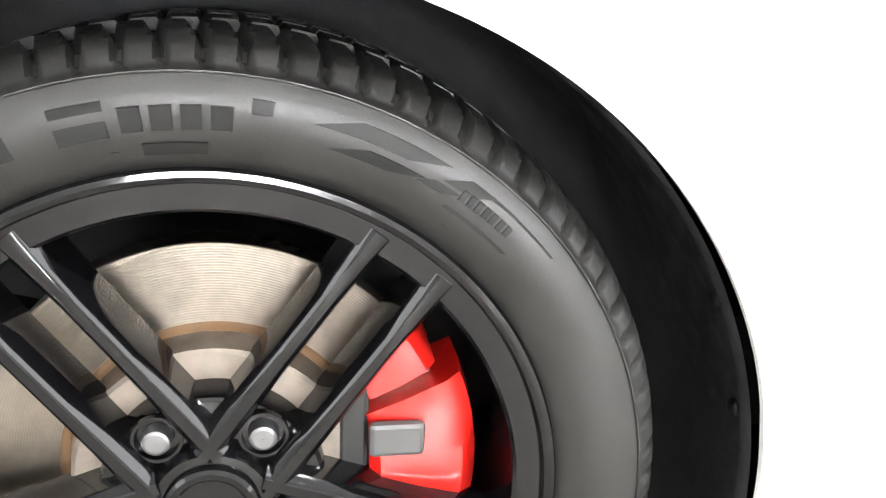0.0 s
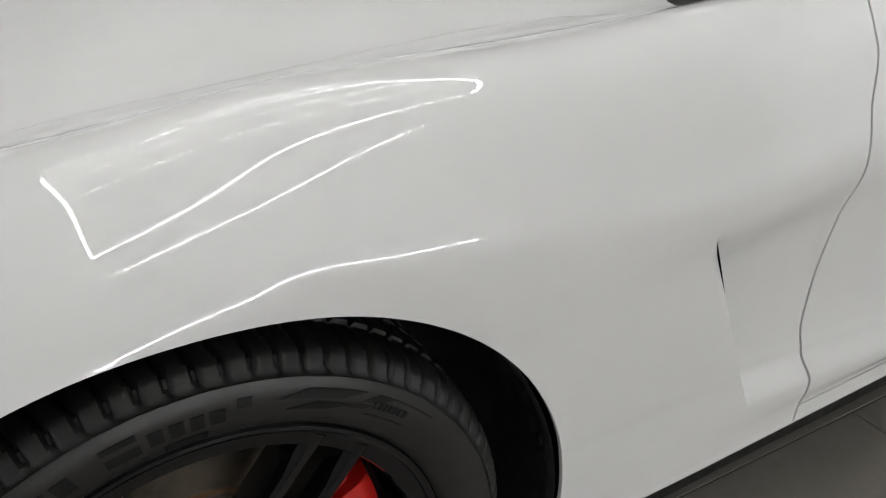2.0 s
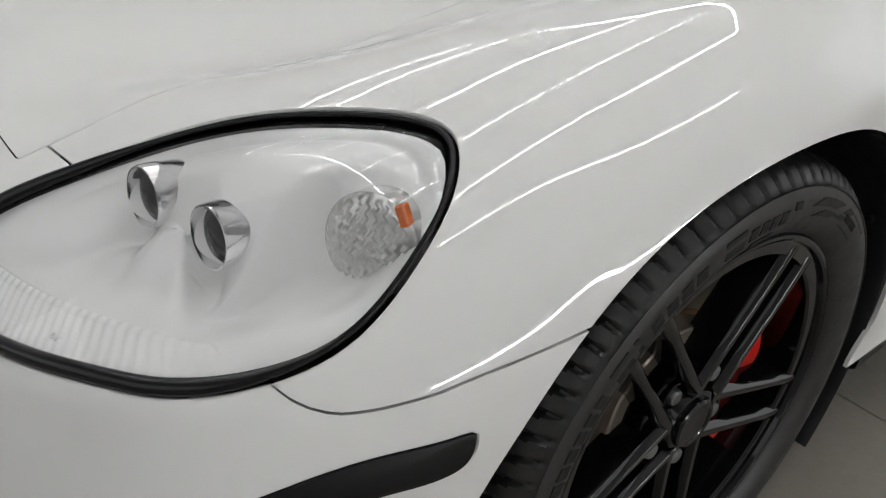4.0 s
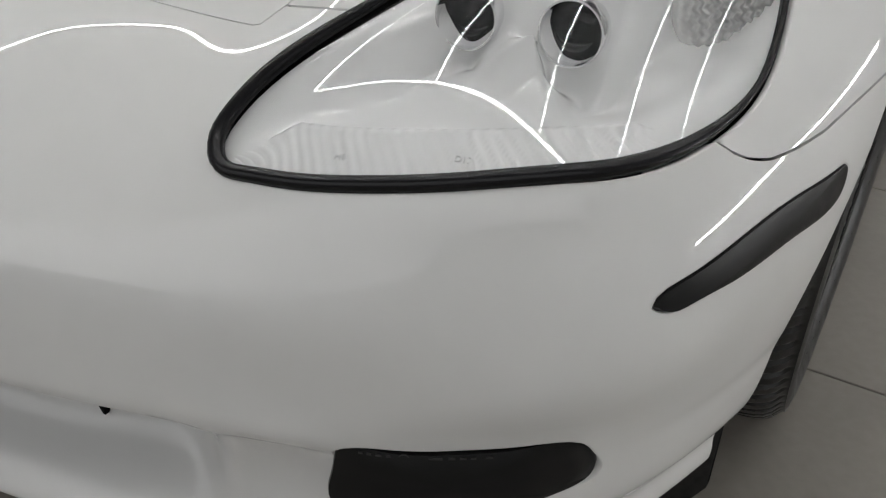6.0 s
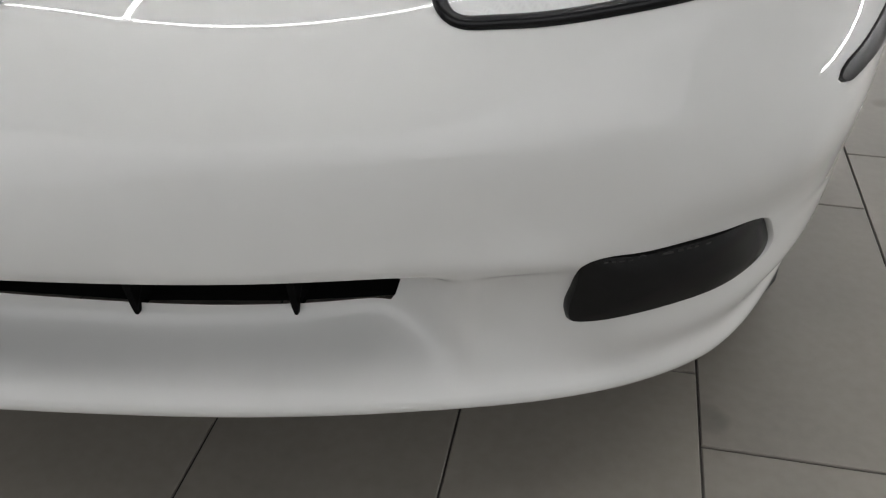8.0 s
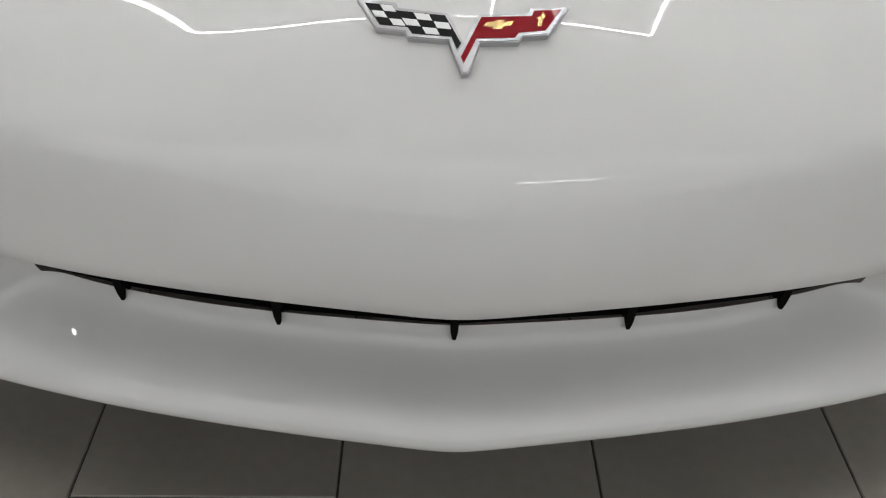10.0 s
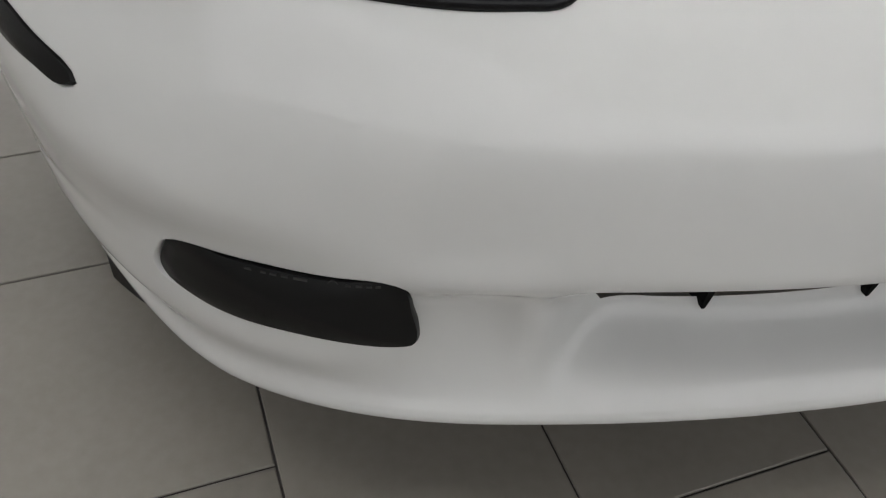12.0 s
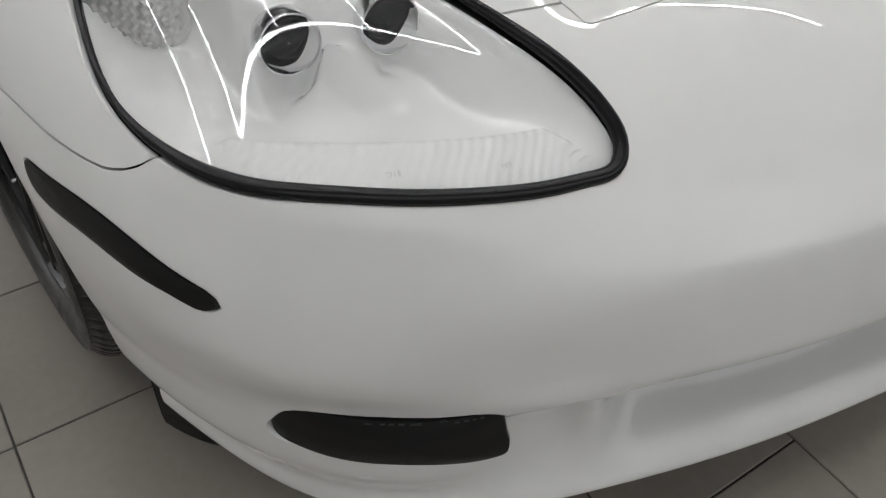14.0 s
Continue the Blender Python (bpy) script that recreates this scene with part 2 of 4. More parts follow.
def led_tube(x0, y0, x1, y1, z=3.752):
    """A slim glowing strip in a holder, hung under the ceiling."""
    along_x = abs(x1 - x0) > abs(y1 - y0)
    ob = tagged(new("led_tube"), "slim white glowing light strip hung under the ceiling", "ceiling light", group="light strips of the frame")
    w = 0.011
    bm = bmesh.new()
    if along_x:
        box(bm, x0, y0 - w, z - 0.018, x1, y0 + w, z, 0.003)
    else:
        box(bm, x0 - w, y0, z - 0.018, x0 + w, y1, z, 0.003)
    part("diffuser", bm, M_LED, ob)
    bm = bmesh.new()
    if along_x:
        box(bm, x0, y0 - w, z + 0.001, x1, y0 + w, z + 0.02)
    else:
        box(bm, x0 - w, y0, z + 0.001, x0 + w, y1, z + 0.02)
    part("holder", bm, M_ALU, ob)
    for k in (0.2, 0.8):
        bm = bmesh.new()
        x, y = x0 + (x1 - x0) * k, y0 + (y1 - y0) * k
        box(bm, x - 0.002, y - 0.002, z + 0.02, x + 0.002, y + 0.002, 4.05)
        part("wire", bm, M_ALU, ob)
    return ob


FRAME_X = (-2.061, -0.772, 0.516, 1.805)
FRAME_Y = (-1.119, 1.830)
for x in FRAME_X:
    led_tube(x, FRAME_Y[0] + 0.016, x, FRAME_Y[1] - 0.016)
for y in FRAME_Y:
    for x0, x1 in zip(FRAME_X, FRAME_X[1:]):
        led_tube(x0 + 0.016, y, x1 - 0.016, y)
for x in (-2.93, 2.93):
    led_tube(x, FRAME_Y[0], x, FRAME_Y[1])


def wall_strip(x0, y0, x1, y1, z=2.2, tall=0.02, mat=M_WALL_LED, label="long white light strip along an unseen grey wall"):
    """A long light strip with its holder, fixed along a wall; also builds the added fill panels."""
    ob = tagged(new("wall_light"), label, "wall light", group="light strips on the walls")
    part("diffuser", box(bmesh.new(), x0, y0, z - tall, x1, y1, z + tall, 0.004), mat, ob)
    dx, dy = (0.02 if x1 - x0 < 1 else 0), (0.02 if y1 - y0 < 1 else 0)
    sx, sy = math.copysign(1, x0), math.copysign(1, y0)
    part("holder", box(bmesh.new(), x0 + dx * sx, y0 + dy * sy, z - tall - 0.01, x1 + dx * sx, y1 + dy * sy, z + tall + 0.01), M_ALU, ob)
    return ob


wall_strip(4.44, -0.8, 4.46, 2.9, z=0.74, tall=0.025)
# added strip for west side light, set back so the paint doesn't reflect it
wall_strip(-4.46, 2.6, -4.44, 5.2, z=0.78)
# added fill panel with no known source, brightens the nose
wall_strip(-4.46, -4.46, 4.46, -4.44, z=2.55, tall=1.35, mat=M_FRONT_FILL, label="tall glowing fill panel added on the front wall")
wall_strip(1.3, -4.439, 2.0, -4.42, z=2.0, tall=0.012, mat=M_DIM_LED, label="short dim white light strip on the front wall")
# second added fill panel, lifts the flanks and the floor beside the car
wall_strip(-4.4, 5.44, 4.4, 5.46, z=2.05, tall=1.9, mat=M_REAR_FILL, label="tall glowing fill panel added on the rear wall")

# ---- body surface: feature curves from the nose centre round the corner to the door ----
# each curve: {station: (x, y, z)}; stations 0 (centre line) to 13 (behind the door)
CURVES = {
    "lip": {0: (0, -0.852, 0.18), 1: (0.17, -0.828, 0.18), 2: (0.34, -0.796, 0.18), 3: (0.5, -0.752, 0.18), 4: (0.655, -0.689, 0.18), 5: (0.765, -0.597, 0.18), 6: (0.833, -0.475, 0.19), 7: (0.889, -0.3, 0.205), 8: (0.9, 0, 0.225), 9: (0.9, 0.38, 0.245), 10: (0.905, 0.58, 0.255), 11: (0.91, 0.79, 0.27), 13: (0.92, 2, 0.31)},
    "hollow": {0: (0, -0.768, 0.24), 1: (0.17, -0.75, 0.243), 2: (0.32, -0.72, 0.247), 2.35: (0.374, -0.7028, 0.2485), 2.75: (0.435, -0.693, 0.25), 2.9: (0.464, -0.7045, 0.25), 3.05: (0.495, -0.7185, 0.25), 3.3: (0.53, -0.706, 0.25), 4: (0.645, -0.684, 0.245), 5: (0.774, -0.5985, 0.25), 6: (0.851, -0.478, 0.26), 7: (0.901, -0.3, 0.28), 8: (0.903, 0, 0.3), 9: (0.903, 0.38, 0.31), 10: (0.905, 0.58, 0.315), 11: (0.915, 0.79, 0.32), 13: (0.925, 2, 0.36)},
    "slot": {0: (0, -0.762, 0.29), 1: (0.17, -0.744, 0.29), 2: (0.32, -0.714, 0.29), 2.35: (0.372, -0.697, 0.29), 2.75: (0.43, -0.687, 0.29), 2.9: (0.461, -0.701, 0.29), 3.05: (0.495, -0.716, 0.29), 3.3: (0.525, -0.704, 0.29), 4: (0.633, -0.681, 0.295), 5: (0.775, -0.5965, 0.3), 6: (0.858, -0.478, 0.31), 7: (0.906, -0.3, 0.33), 8: (0.905, 0, 0.35), 9: (0.905, 0.38, 0.355), 10: (0.905, 0.58, 0.36), 11: (0.915, 0.79, 0.36), 13: (0.92, 2, 0.4)},
    "edge": {0: (0, -0.842, 0.338), 1: (0.17, -0.818, 0.338), 2: (0.335, -0.785, 0.338), 3: (0.485, -0.742, 0.338), 4: (0.625, -0.692, 0.34), 5: (0.78, -0.594, 0.345), 6: (0.864, -0.477, 0.355), 7: (0.911, -0.3, 0.375), 8: (0.908, 0, 0.4), 9: (0.908, 0.38, 0.4), 10: (0.908, 0.58, 0.4), 11: (0.91, 0.79, 0.4), 13: (0.92, 2, 0.44)},
    "face": {0: (0, -0.842, 0.365), 1: (0.165, -0.817, 0.37), 2: (0.33, -0.782, 0.37), 3: (0.48, -0.74, 0.375), 4: (0.635, -0.687, 0.38), 5: (0.8, -0.603, 0.42), 6: (0.877, -0.47, 0.45), 7: (0.918, -0.3, 0.47), 8: (0.912, 0, 0.5), 9: (0.912, 0.38, 0.5), 10: (0.912, 0.58, 0.5), 11: (0.905, 0.79, 0.5), 13: (0.91, 2, 0.54)},
    "break": {0: (0, -0.808, 0.455), 1: (0.155, -0.787, 0.456), 2: (0.31, -0.759, 0.459), 3: (0.47, -0.72, 0.466), 4: (0.635, -0.672, 0.475), 5: (0.8, -0.582, 0.5), 6: (0.8768, -0.4445, 0.5396), 7: (0.9198, -0.2802, 0.5702), 8: (0.9332, -0.0004, 0.6871), 9: (0.9182, 0.38, 0.6722), 10: (0.9209, 0.5801, 0.6623), 11: (0.9102, 0.79, 0.66), 13: (0.9, 2, 0.72)},
    "upper": {0: (0, -0.7538, 0.5144), 1: (0.1398, -0.7316, 0.5184), 2: (0.2891, -0.6943, 0.523), 3: (0.4494, -0.6506, 0.5409), 4: (0.6, -0.6321, 0.5501), 5: (0.7505, -0.5682, 0.5792), 6: (0.8345, -0.4454, 0.6034), 7: (0.887, -0.2687, 0.6478), 8: (0.9037, 0.0096, 0.743), 9: (0.9032, 0.3799, 0.7195), 10: (0.9088, 0.5801, 0.7011), 11: (0.8942, 0.7899, 0.7186), 13: (0.89, 2, 0.79)},
    "mid": {0: (0, -0.6917, 0.5634), 1: (0.1202, -0.6695, 0.5658), 2: (0.255, -0.6296, 0.5711), 3: (0.4, -0.584, 0.5879), 4: (0.54, -0.5453, 0.6154), 5: (0.68, -0.48, 0.645), 6: (0.7819, -0.3628, 0.686), 7: (0.8415, -0.2007, 0.7268), 8: (0.8657, 0.04, 0.7848), 9: (0.8788, 0.3899, 0.7885), 10: (0.8845, 0.5901, 0.7876), 11: (0.8753, 0.79, 0.7903), 13: (0.86, 2, 0.86)},
    "roll": {0: (0, -0.6459, 0.5786), 1: (0.1095, -0.6257, 0.5844), 2: (0.2324, -0.5877, 0.5953), 3: (0.3646, -0.5392, 0.6076), 4: (0.5, -0.4888, 0.6417), 5: (0.6363, -0.4188, 0.6869), 6: (0.7399, -0.2986, 0.7278), 7: (0.7988, -0.1481, 0.7674), 8: (0.826, 0.0766, 0.8151), 9: (0.8486, 0.4032, 0.8241), 10: (0.8568, 0.5987, 0.8263), 11: (0.8464, 0.7985, 0.8226), 13: (0.824, 2, 0.8859)},
    "crest": {0: (0, -0.6, 0.595), 1: (0.1, -0.58, 0.6), 2: (0.21, -0.54, 0.607), 3: (0.33, -0.49, 0.62), 4: (0.46, -0.43, 0.6599), 5: (0.5895, -0.3506, 0.7077), 6: (0.6892, -0.2315, 0.7516), 7: (0.7448, -0.0908, 0.7842), 8: (0.7732, 0.119, 0.8219), 9: (0.8002, 0.42, 0.8304), 10: (0.8105, 0.6098, 0.8421), 11: (0.81, 0.81, 0.8448), 13: (0.78, 2, 0.9)},
    "seam": {0: (0, -0.5, 0.62), 1: (0.085, -0.48, 0.623), 2: (0.175, -0.44, 0.63), 3: (0.28, -0.39, 0.638), 4: (0.4, -0.32, 0.6601), 5: (0.5, -0.24, 0.6901), 6: (0.57, -0.12, 0.7299), 7: (0.6002, 0.0202, 0.7554), 8: (0.62, 0.2199, 0.7769), 9: (0.6398, 0.4798, 0.7934), 10: (0.65, 0.6601, 0.7986), 11: (0.65, 0.85, 0.8106), 13: (0.65, 2, 0.87)},
    "dome": {0: (0, -0.4, 0.645), 2: (0.1, -0.31, 0.66), 4: (0.25, -0.17, 0.7), 6: (0.36, 0.02, 0.76), 8: (0.4, 0.3, 0.8), 10: (0.42, 0.7, 0.84), 11: (0.42, 0.9, 0.86), 13: (0.4, 2, 0.9)},
    "centre": {0: (0, -0.3, 0.665), 2: (0, -0.2, 0.69), 4: (0, -0.05, 0.73), 6: (0, 0.14, 0.78), 8: (0, 0.4, 0.83), 10: (0, 0.78, 0.87), 11: (0, 0.95, 0.885), 13: (0, 2, 0.93)},
}


def spline(ts, ps, t):
    """A natural cubic spline through the points ps at the knots ts."""
    ts, ps = np.array(ts, float), np.array(ps, float)
    n, h = len(ts), np.diff(ts)
    a = np.eye(n)
    b = np.zeros_like(ps)
    for i in range(1, n - 1):
        a[i, i - 1 : i + 2] = h[i - 1], 2 * (h[i - 1] + h[i]), h[i]
        b[i] = 6 * ((ps[i + 1] - ps[i]) / h[i] - (ps[i] - ps[i - 1]) / h[i - 1])
    m = np.linalg.solve(a, b)
    t = np.asarray(t, float)
    k = np.clip(np.searchsorted(ts, t) - 1, 0, n - 2)
    u, v, w = (ts[k + 1] - t)[:, None], (t - ts[k])[:, None], h[k][:, None]
    return (m[k] * u**3 + m[k + 1] * v**3) / (6 * w) + (ps[k] / w - m[k] * w / 6) * u + (ps[k + 1] / w - m[k + 1] * w / 6) * v


def catmull(ps, fine):
    """Curves through the rows of ps (rows, columns, 3): chordal Hermite, with no overshoot at tight bends. fine: steps in each span."""
    gap = np.linalg.norm(np.diff(ps, axis=0), axis=-1, keepdims=True) ** 0.75 + 1e-6
    slope = np.diff(ps, axis=0) / gap
    tan = np.empty_like(ps)
    tan[0], tan[-1] = slope[0], slope[-1]
    tan[1:-1] = (slope[:-1] * gap[1:] + slope[1:] * gap[:-1]) / (gap[1:] + gap[:-1])
    out = []
    for i in range(len(ps) - 1):
        for f in np.arange(fine[i]) / fine[i]:
            h = (2 * f**3 - 3 * f**2 + 1, f**3 - 2 * f**2 + f, 3 * f**2 - 2 * f**3, f**3 - f**2)
            out.append(h[0] * ps[i] + h[1] * gap[i] * tan[i] + h[2] * ps[i + 1] + h[3] * gap[i] * tan[i + 1])
    out.append(ps[-1])
    return np.array(out)


STATION_Y = [0, .17, .34, .50, .67, .81, .95, 1.13, 1.43, 1.81, 2.01, 2.22, 2.75, 3.43, 4.13, 4.70, 4.95]


def station(k):
    return float(np.interp(k, range(len(STATION_Y)), STATION_Y))


def fair(grid, first, rounds=90):
    """Evens out the bends of the skin above the row first, with no shrinking."""
    ease = np.clip((np.arange(len(grid)) - first) / 8, 0, 1)[1:-1, None, None]
    for _ in range(rounds):
        for pull in (.5, -.52):
            step_v = .5 * (grid[:-2] + grid[2:]) - grid[1:-1]
            grid[1:-1] += pull * ease * step_v
            step_u = .5 * (grid[1:-1, :-2] + grid[1:-1, 2:]) - grid[1:-1, 1:-1]
            grid[1:-1, 1:-1] += pull * ease * step_u
    return grid


def body_grid(columns=330):
    """The skin of the car's near half: (rows from sill to hood centre, columns from nose to tail, 3)."""
    s = np.concatenate([np.linspace(0, 2.6, columns - 40, endpoint=False), np.linspace(2.6, STATION_Y[-1], 40)])
    rows = {}
    for name, pts in CURVES.items():
        x, y, z = pts[13]
        full = {**pts, 14: (x * 1.02, y + .7, z + .02), 15: (x * .96, y + 1.25, z + .03), 16: (x * .84, y + 1.49, z + .03)}
        ks = sorted(full)
        rows[name] = spline([station(k) for k in ks], [full[k] for k in ks], s)
    lip = rows["lip"]
    tan = np.gradient(lip[:, :2], axis=0)
    tan /= np.linalg.norm(tan, axis=1, keepdims=True)
    inward = np.stack([-tan[:, 1], tan[:, 0], 0 * s], 1)
    up = np.array([0, 0, 1.0])
    k = np.interp(s, [.60, .80, 1.2], [1, .3, 0])[:, None]
    under = lip + inward * (0.02 + 0.06 * k) - up * 0.018
    low = lip + inward * 0.014 * k - up * 0.014
    top = lip + inward * 0.014 * k + up * 0.022
    edge_in = rows["edge"] * 0.3 + rows["slot"] * 0.7 + up * 0.010
    # the break is a tight crease on the nose and behind the wheel, and soft round the corner
    tight = np.interp(s, [.45, .75, 1.25, 1.5, 2.0, 2.4], [.06, .34, .36, .13, .13, .30])[:, None]
    break_low = rows["break"] + (rows["face"] - rows["break"]) * tight * .8
    break_high = rows["break"] + (rows["upper"] - rows["break"]) * tight
    cage = [under, low, lip, top, rows["hollow"], rows["slot"], edge_in, rows["edge"], rows["face"], break_low, break_high, rows["upper"],
            rows["mid"], rows["roll"], rows["crest"], rows["seam"], rows["dome"], rows["centre"]]
    fine = [3, 4, 4, 6, 6, 4, 4, 5, 8, 5, 9, 10, 8, 8, 10, 8, 6]
    grid = catmull(np.array(cage), fine)
    # ease the keel over the middle of the nose
    fade = np.clip(1 - np.arange(1, 12) / 12, 0, 1)[None, :, None]
    for _ in range(10):
        near = np.concatenate([grid[:, 1:2] * (-1, 1, 1), grid[:, :13]], 1)
        eased = .25 * near[:, :-2] + .5 * near[:, 1:-1] + .25 * near[:, 2:]
        grid[:, 0, 1:] = eased[:, 0, 1:]
        grid[:, 1:12] += (eased[:, 1:12] - grid[:, 1:12]) * fade
    return fair(grid, sum(fine[:10]))


GRID = body_grid()


def shell(grid, f, pad=0.03):
    """A mesh over the cells of the grid that lie inside f > -pad."""
    bm = bmesh.new()
    r, c, _ = grid.shape
    val = f(grid.reshape(-1, 3)).reshape(r, c) > -pad
    use = val[:-1, :-1] | val[1:, :-1] | val[:-1, 1:] | val[1:, 1:]
    vs = {}

    def vert(i, j):
        if (i, j) not in vs:
            vs[i, j] = bm.verts.new(grid[i, j])
        return vs[i, j]

    for i, j in zip(*np.nonzero(use)):
        i, j = int(i), int(j)
        bm.faces.new((vert(i, j), vert(i, j + 1), vert(i + 1, j + 1), vert(i + 1, j))).smooth = True
    return bm


def cut(bm, f, keep=True):
    """Splits the mesh along f = 0 and drops the part where f < 0, unless all is to be kept."""
    bm.verts.index_update()
    pts = np.array([v.co[:] for v in bm.verts])
    val = dict(zip(bm.verts, f(pts).tolist()))
    fresh = set()
    for e in list(bm.edges):
        a, b = e.verts
        if val[a] * val[b] < 0:
            _, v = bmesh.utils.edge_split(e, a, val[a] / (val[a] - val[b]))
            val[v] = 0.0
            fresh.add(v)
    for face in list(bm.faces):
        on = [v for v in face.verts if v in fresh or val[v] == 0.0]
        if len(on) == 2 and not any(set(e.verts) == set(on) for e in face.edges):
            bmesh.utils.face_split(face, on[0], on[1])
    if keep:
        gone = [face for face in bm.faces if sum(val[v] for v in face.verts) < 0]
        bmesh.ops.delete(bm, geom=gone, context="FACES")
    for face in bm.faces:
        face.smooth = True
    return bm


def fold(bm, depth=0.012, only=None, soft=None):
    """Turns the open edges of a panel inward, as its thickness."""
    bm.normal_update()
    edges = [e for e in bm.edges if e.is_boundary and (only is None or only(*((e.verts[0].co + e.verts[1].co) / 2)))]
    normal = {v: v.normal.copy() for e in edges for v in e.verts}
    made = bmesh.ops.extrude_edge_only(bm, edges=edges)["geom"]
    for e in edges:
        e.smooth = bool(soft and soft(np.array([((e.verts[0].co + e.verts[1].co) / 2)[:]])))
    for v in (g for g in made if isinstance(g, bmesh.types.BMVert)):
        near = min((u for e in v.link_edges for u in e.verts if u in normal), key=lambda u: (u.co - v.co).length, default=None)
        if near is not None:
            v.co -= normal[near] * depth
    return bm


# both halves in one net, and its triangles for laying things on the skin
WHOLE = np.concatenate([GRID[:, :0:-1] * (-1, 1, 1), GRID], 1)
NET = np.concatenate([np.stack([GRID[:-1, :-1], GRID[:-1, 1:], GRID[1:, 1:]], -2).reshape(-1, 3, 3),
                      np.stack([GRID[:-1, :-1], GRID[1:, 1:], GRID[1:, :-1]], -2).reshape(-1, 3, 3)])


MID = NET.mean(1)
NET_TOP = NET[(MID[:, 2] > .5) & (MID[:, 1] < -.2) & (MID[:, 0] > .4)]
NET_SIDE = NET[(MID[:, 0] > .75) & (MID[:, 1] < .8) & (MID[:, 2] > .3)]


def meet(origin, way, net=NET):
    """The first place of the skin (half x > 0) on a ray, and the normal there."""
    o, w = np.array(origin, float), np.array(way, float)
    e1, e2 = net[:, 1] - net[:, 0], net[:, 2] - net[:, 0]
    p = np.cross(w, e2)
    det = (e1 * p).sum(1)
    det = np.where(abs(det) < 1e-14, 1e-14, det)
    s = o - net[:, 0]
    u = (s * p).sum(1) / det
    q = np.cross(s, e1)
    v, t = (q @ w) / det, (e2 * q).sum(1) / det
    ok = (u >= -1e-5) & (v >= -1e-5) & (u + v <= 1 + 1e-5) & (t > 0)
    i = np.nonzero(ok)[0][t[ok].argmin()]
    n = np.cross(e1[i], e2[i])
    n /= np.linalg.norm(n)
    return o + t[i] * w, n * (-1 if n @ w > 0 else 1)


def loop(points, n=96):
    """A smooth closed plane curve through points."""
    p = np.array(points, float)
    k = len(p)
    p = np.concatenate([p[-3:], p, p[:4]])
    gap = np.r_[0, np.cumsum(np.linalg.norm(np.diff(p, axis=0), axis=1))]
    return spline(gap, p, np.linspace(gap[3], gap[3 + k], n, endpoint=False))


def inside(poly, pts):
    """Signed distance of 2D points to a closed curve: positive inside."""
    a, b = poly, np.roll(poly, -1, 0)
    d = b - a
    out = np.empty(len(pts))
    for at in range(0, len(pts), 4000):
        q = pts[at : at + 4000, None]
        t = np.clip(((q - a) * d).sum(-1) / (d * d).sum(-1), 0, 1)
        dist = np.linalg.norm(a + t[..., None] * d - q, axis=-1).min(1)
        cross = (a[:, 1] > q[..., 1]) != (b[:, 1] > q[..., 1])
        xat = a[:, 0] + (q[..., 1] - a[:, 1]) * d[:, 0] / np.where(d[:, 1] == 0, 1e-12, d[:, 1])
        odd = (cross & (q[..., 0] < xat)).sum(1) % 2 == 1
        out[at : at + 4000] = np.where(odd, dist, -dist)
    return out

# ---- outlines of the openings and seams ----
LAMP = loop([(.456, -.631), (.466, -.646), (.480, -.652), (.503, -.651), (.542, -.646), (.606, -.633), (.669, -.614), (.724, -.590), (.773, -.559), (.805, -.523), (.824, -.487),
             (.835, -.455), (.840, -.422), (.8385, -.392), (.832, -.360), (.820, -.329), (.803, -.309), (.784, -.300), (.757, -.305), (.725, -.323), (.685, -.351),
             (.646, -.380), (.608, -.412), (.572, -.446), (.536, -.483), (.503, -.523), (.473, -.568), (.457, -.607)], 150)
FOG = loop([(.613, .337), (.620, .340), (.660, .3405), (.705, .342), (.750, .345), (.774, .346), (.785, .341), (.793, .325), (.799, .304), (.796, .293),
            (.780, .284), (.745, .278), (.700, .2745), (.650, .271), (.612, .269), (.6035, .271), (.600, .280), (.604, .308)], 90)
MARKER = loop([(-.570, .484), (-.566, .491), (-.545, .502), (-.505, .516), (-.465, .526), (-.420, .530), (-.375, .5315), (-.361, .5295), (-.3605, .522), (-.372, .502),
               (-.383, .4975), (-.430, .4945), (-.475, .4905), (-.512, .4855), (-.548, .4795), (-.564, .478)], 90)
ARCH = (0.004, 0.304, 0.384)
ARCH_LONG = 0.396 / 0.384
REAR_ARCH = (2.685, 0.305, 0.385)


def side(p):
    return np.stack([np.abs(p[:, 0]), p[:, 1], p[:, 2]], 1)


def f_lamp(p):
    q = side(p)
    return np.where((q[:, 2] > .5) & (q[:, 1] < 0), inside(LAMP, q[:, :2]), -1.0)


def f_fog(p):
    q = side(p)
    return np.where((q[:, 1] < -.4) & (q[:, 2] < .36), inside(FOG, q[:, (0, 2)]), -1.0)


def f_marker(p):
    q = side(p)
    return np.where((q[:, 0] > .7) & (q[:, 1] < -.2), inside(MARKER, q[:, 1:]), -1.0)


def f_arch(p):
    q = side(p)
    front = np.hypot((q[:, 1] - ARCH[0]) / ARCH_LONG, q[:, 2] - ARCH[1]) - ARCH[2]
    rear = np.hypot(q[:, 1] - REAR_ARCH[0], q[:, 2] - REAR_ARCH[1]) - REAR_ARCH[2]
    # below its middle the arch opens straight down, drawn in a little at the rear
    drop = np.clip(ARCH[1] - q[:, 2], 0, 1)
    low = (np.abs(q[:, 1] - ARCH[0]) + np.where(q[:, 1] > 0, .45 * drop, -.10 * drop)) / ARCH_LONG - ARCH[2]
    front = np.where(q[:, 2] < ARCH[1], low, front)
    return np.where(q[:, 0] > .5, np.minimum(front, rear), 1.0)


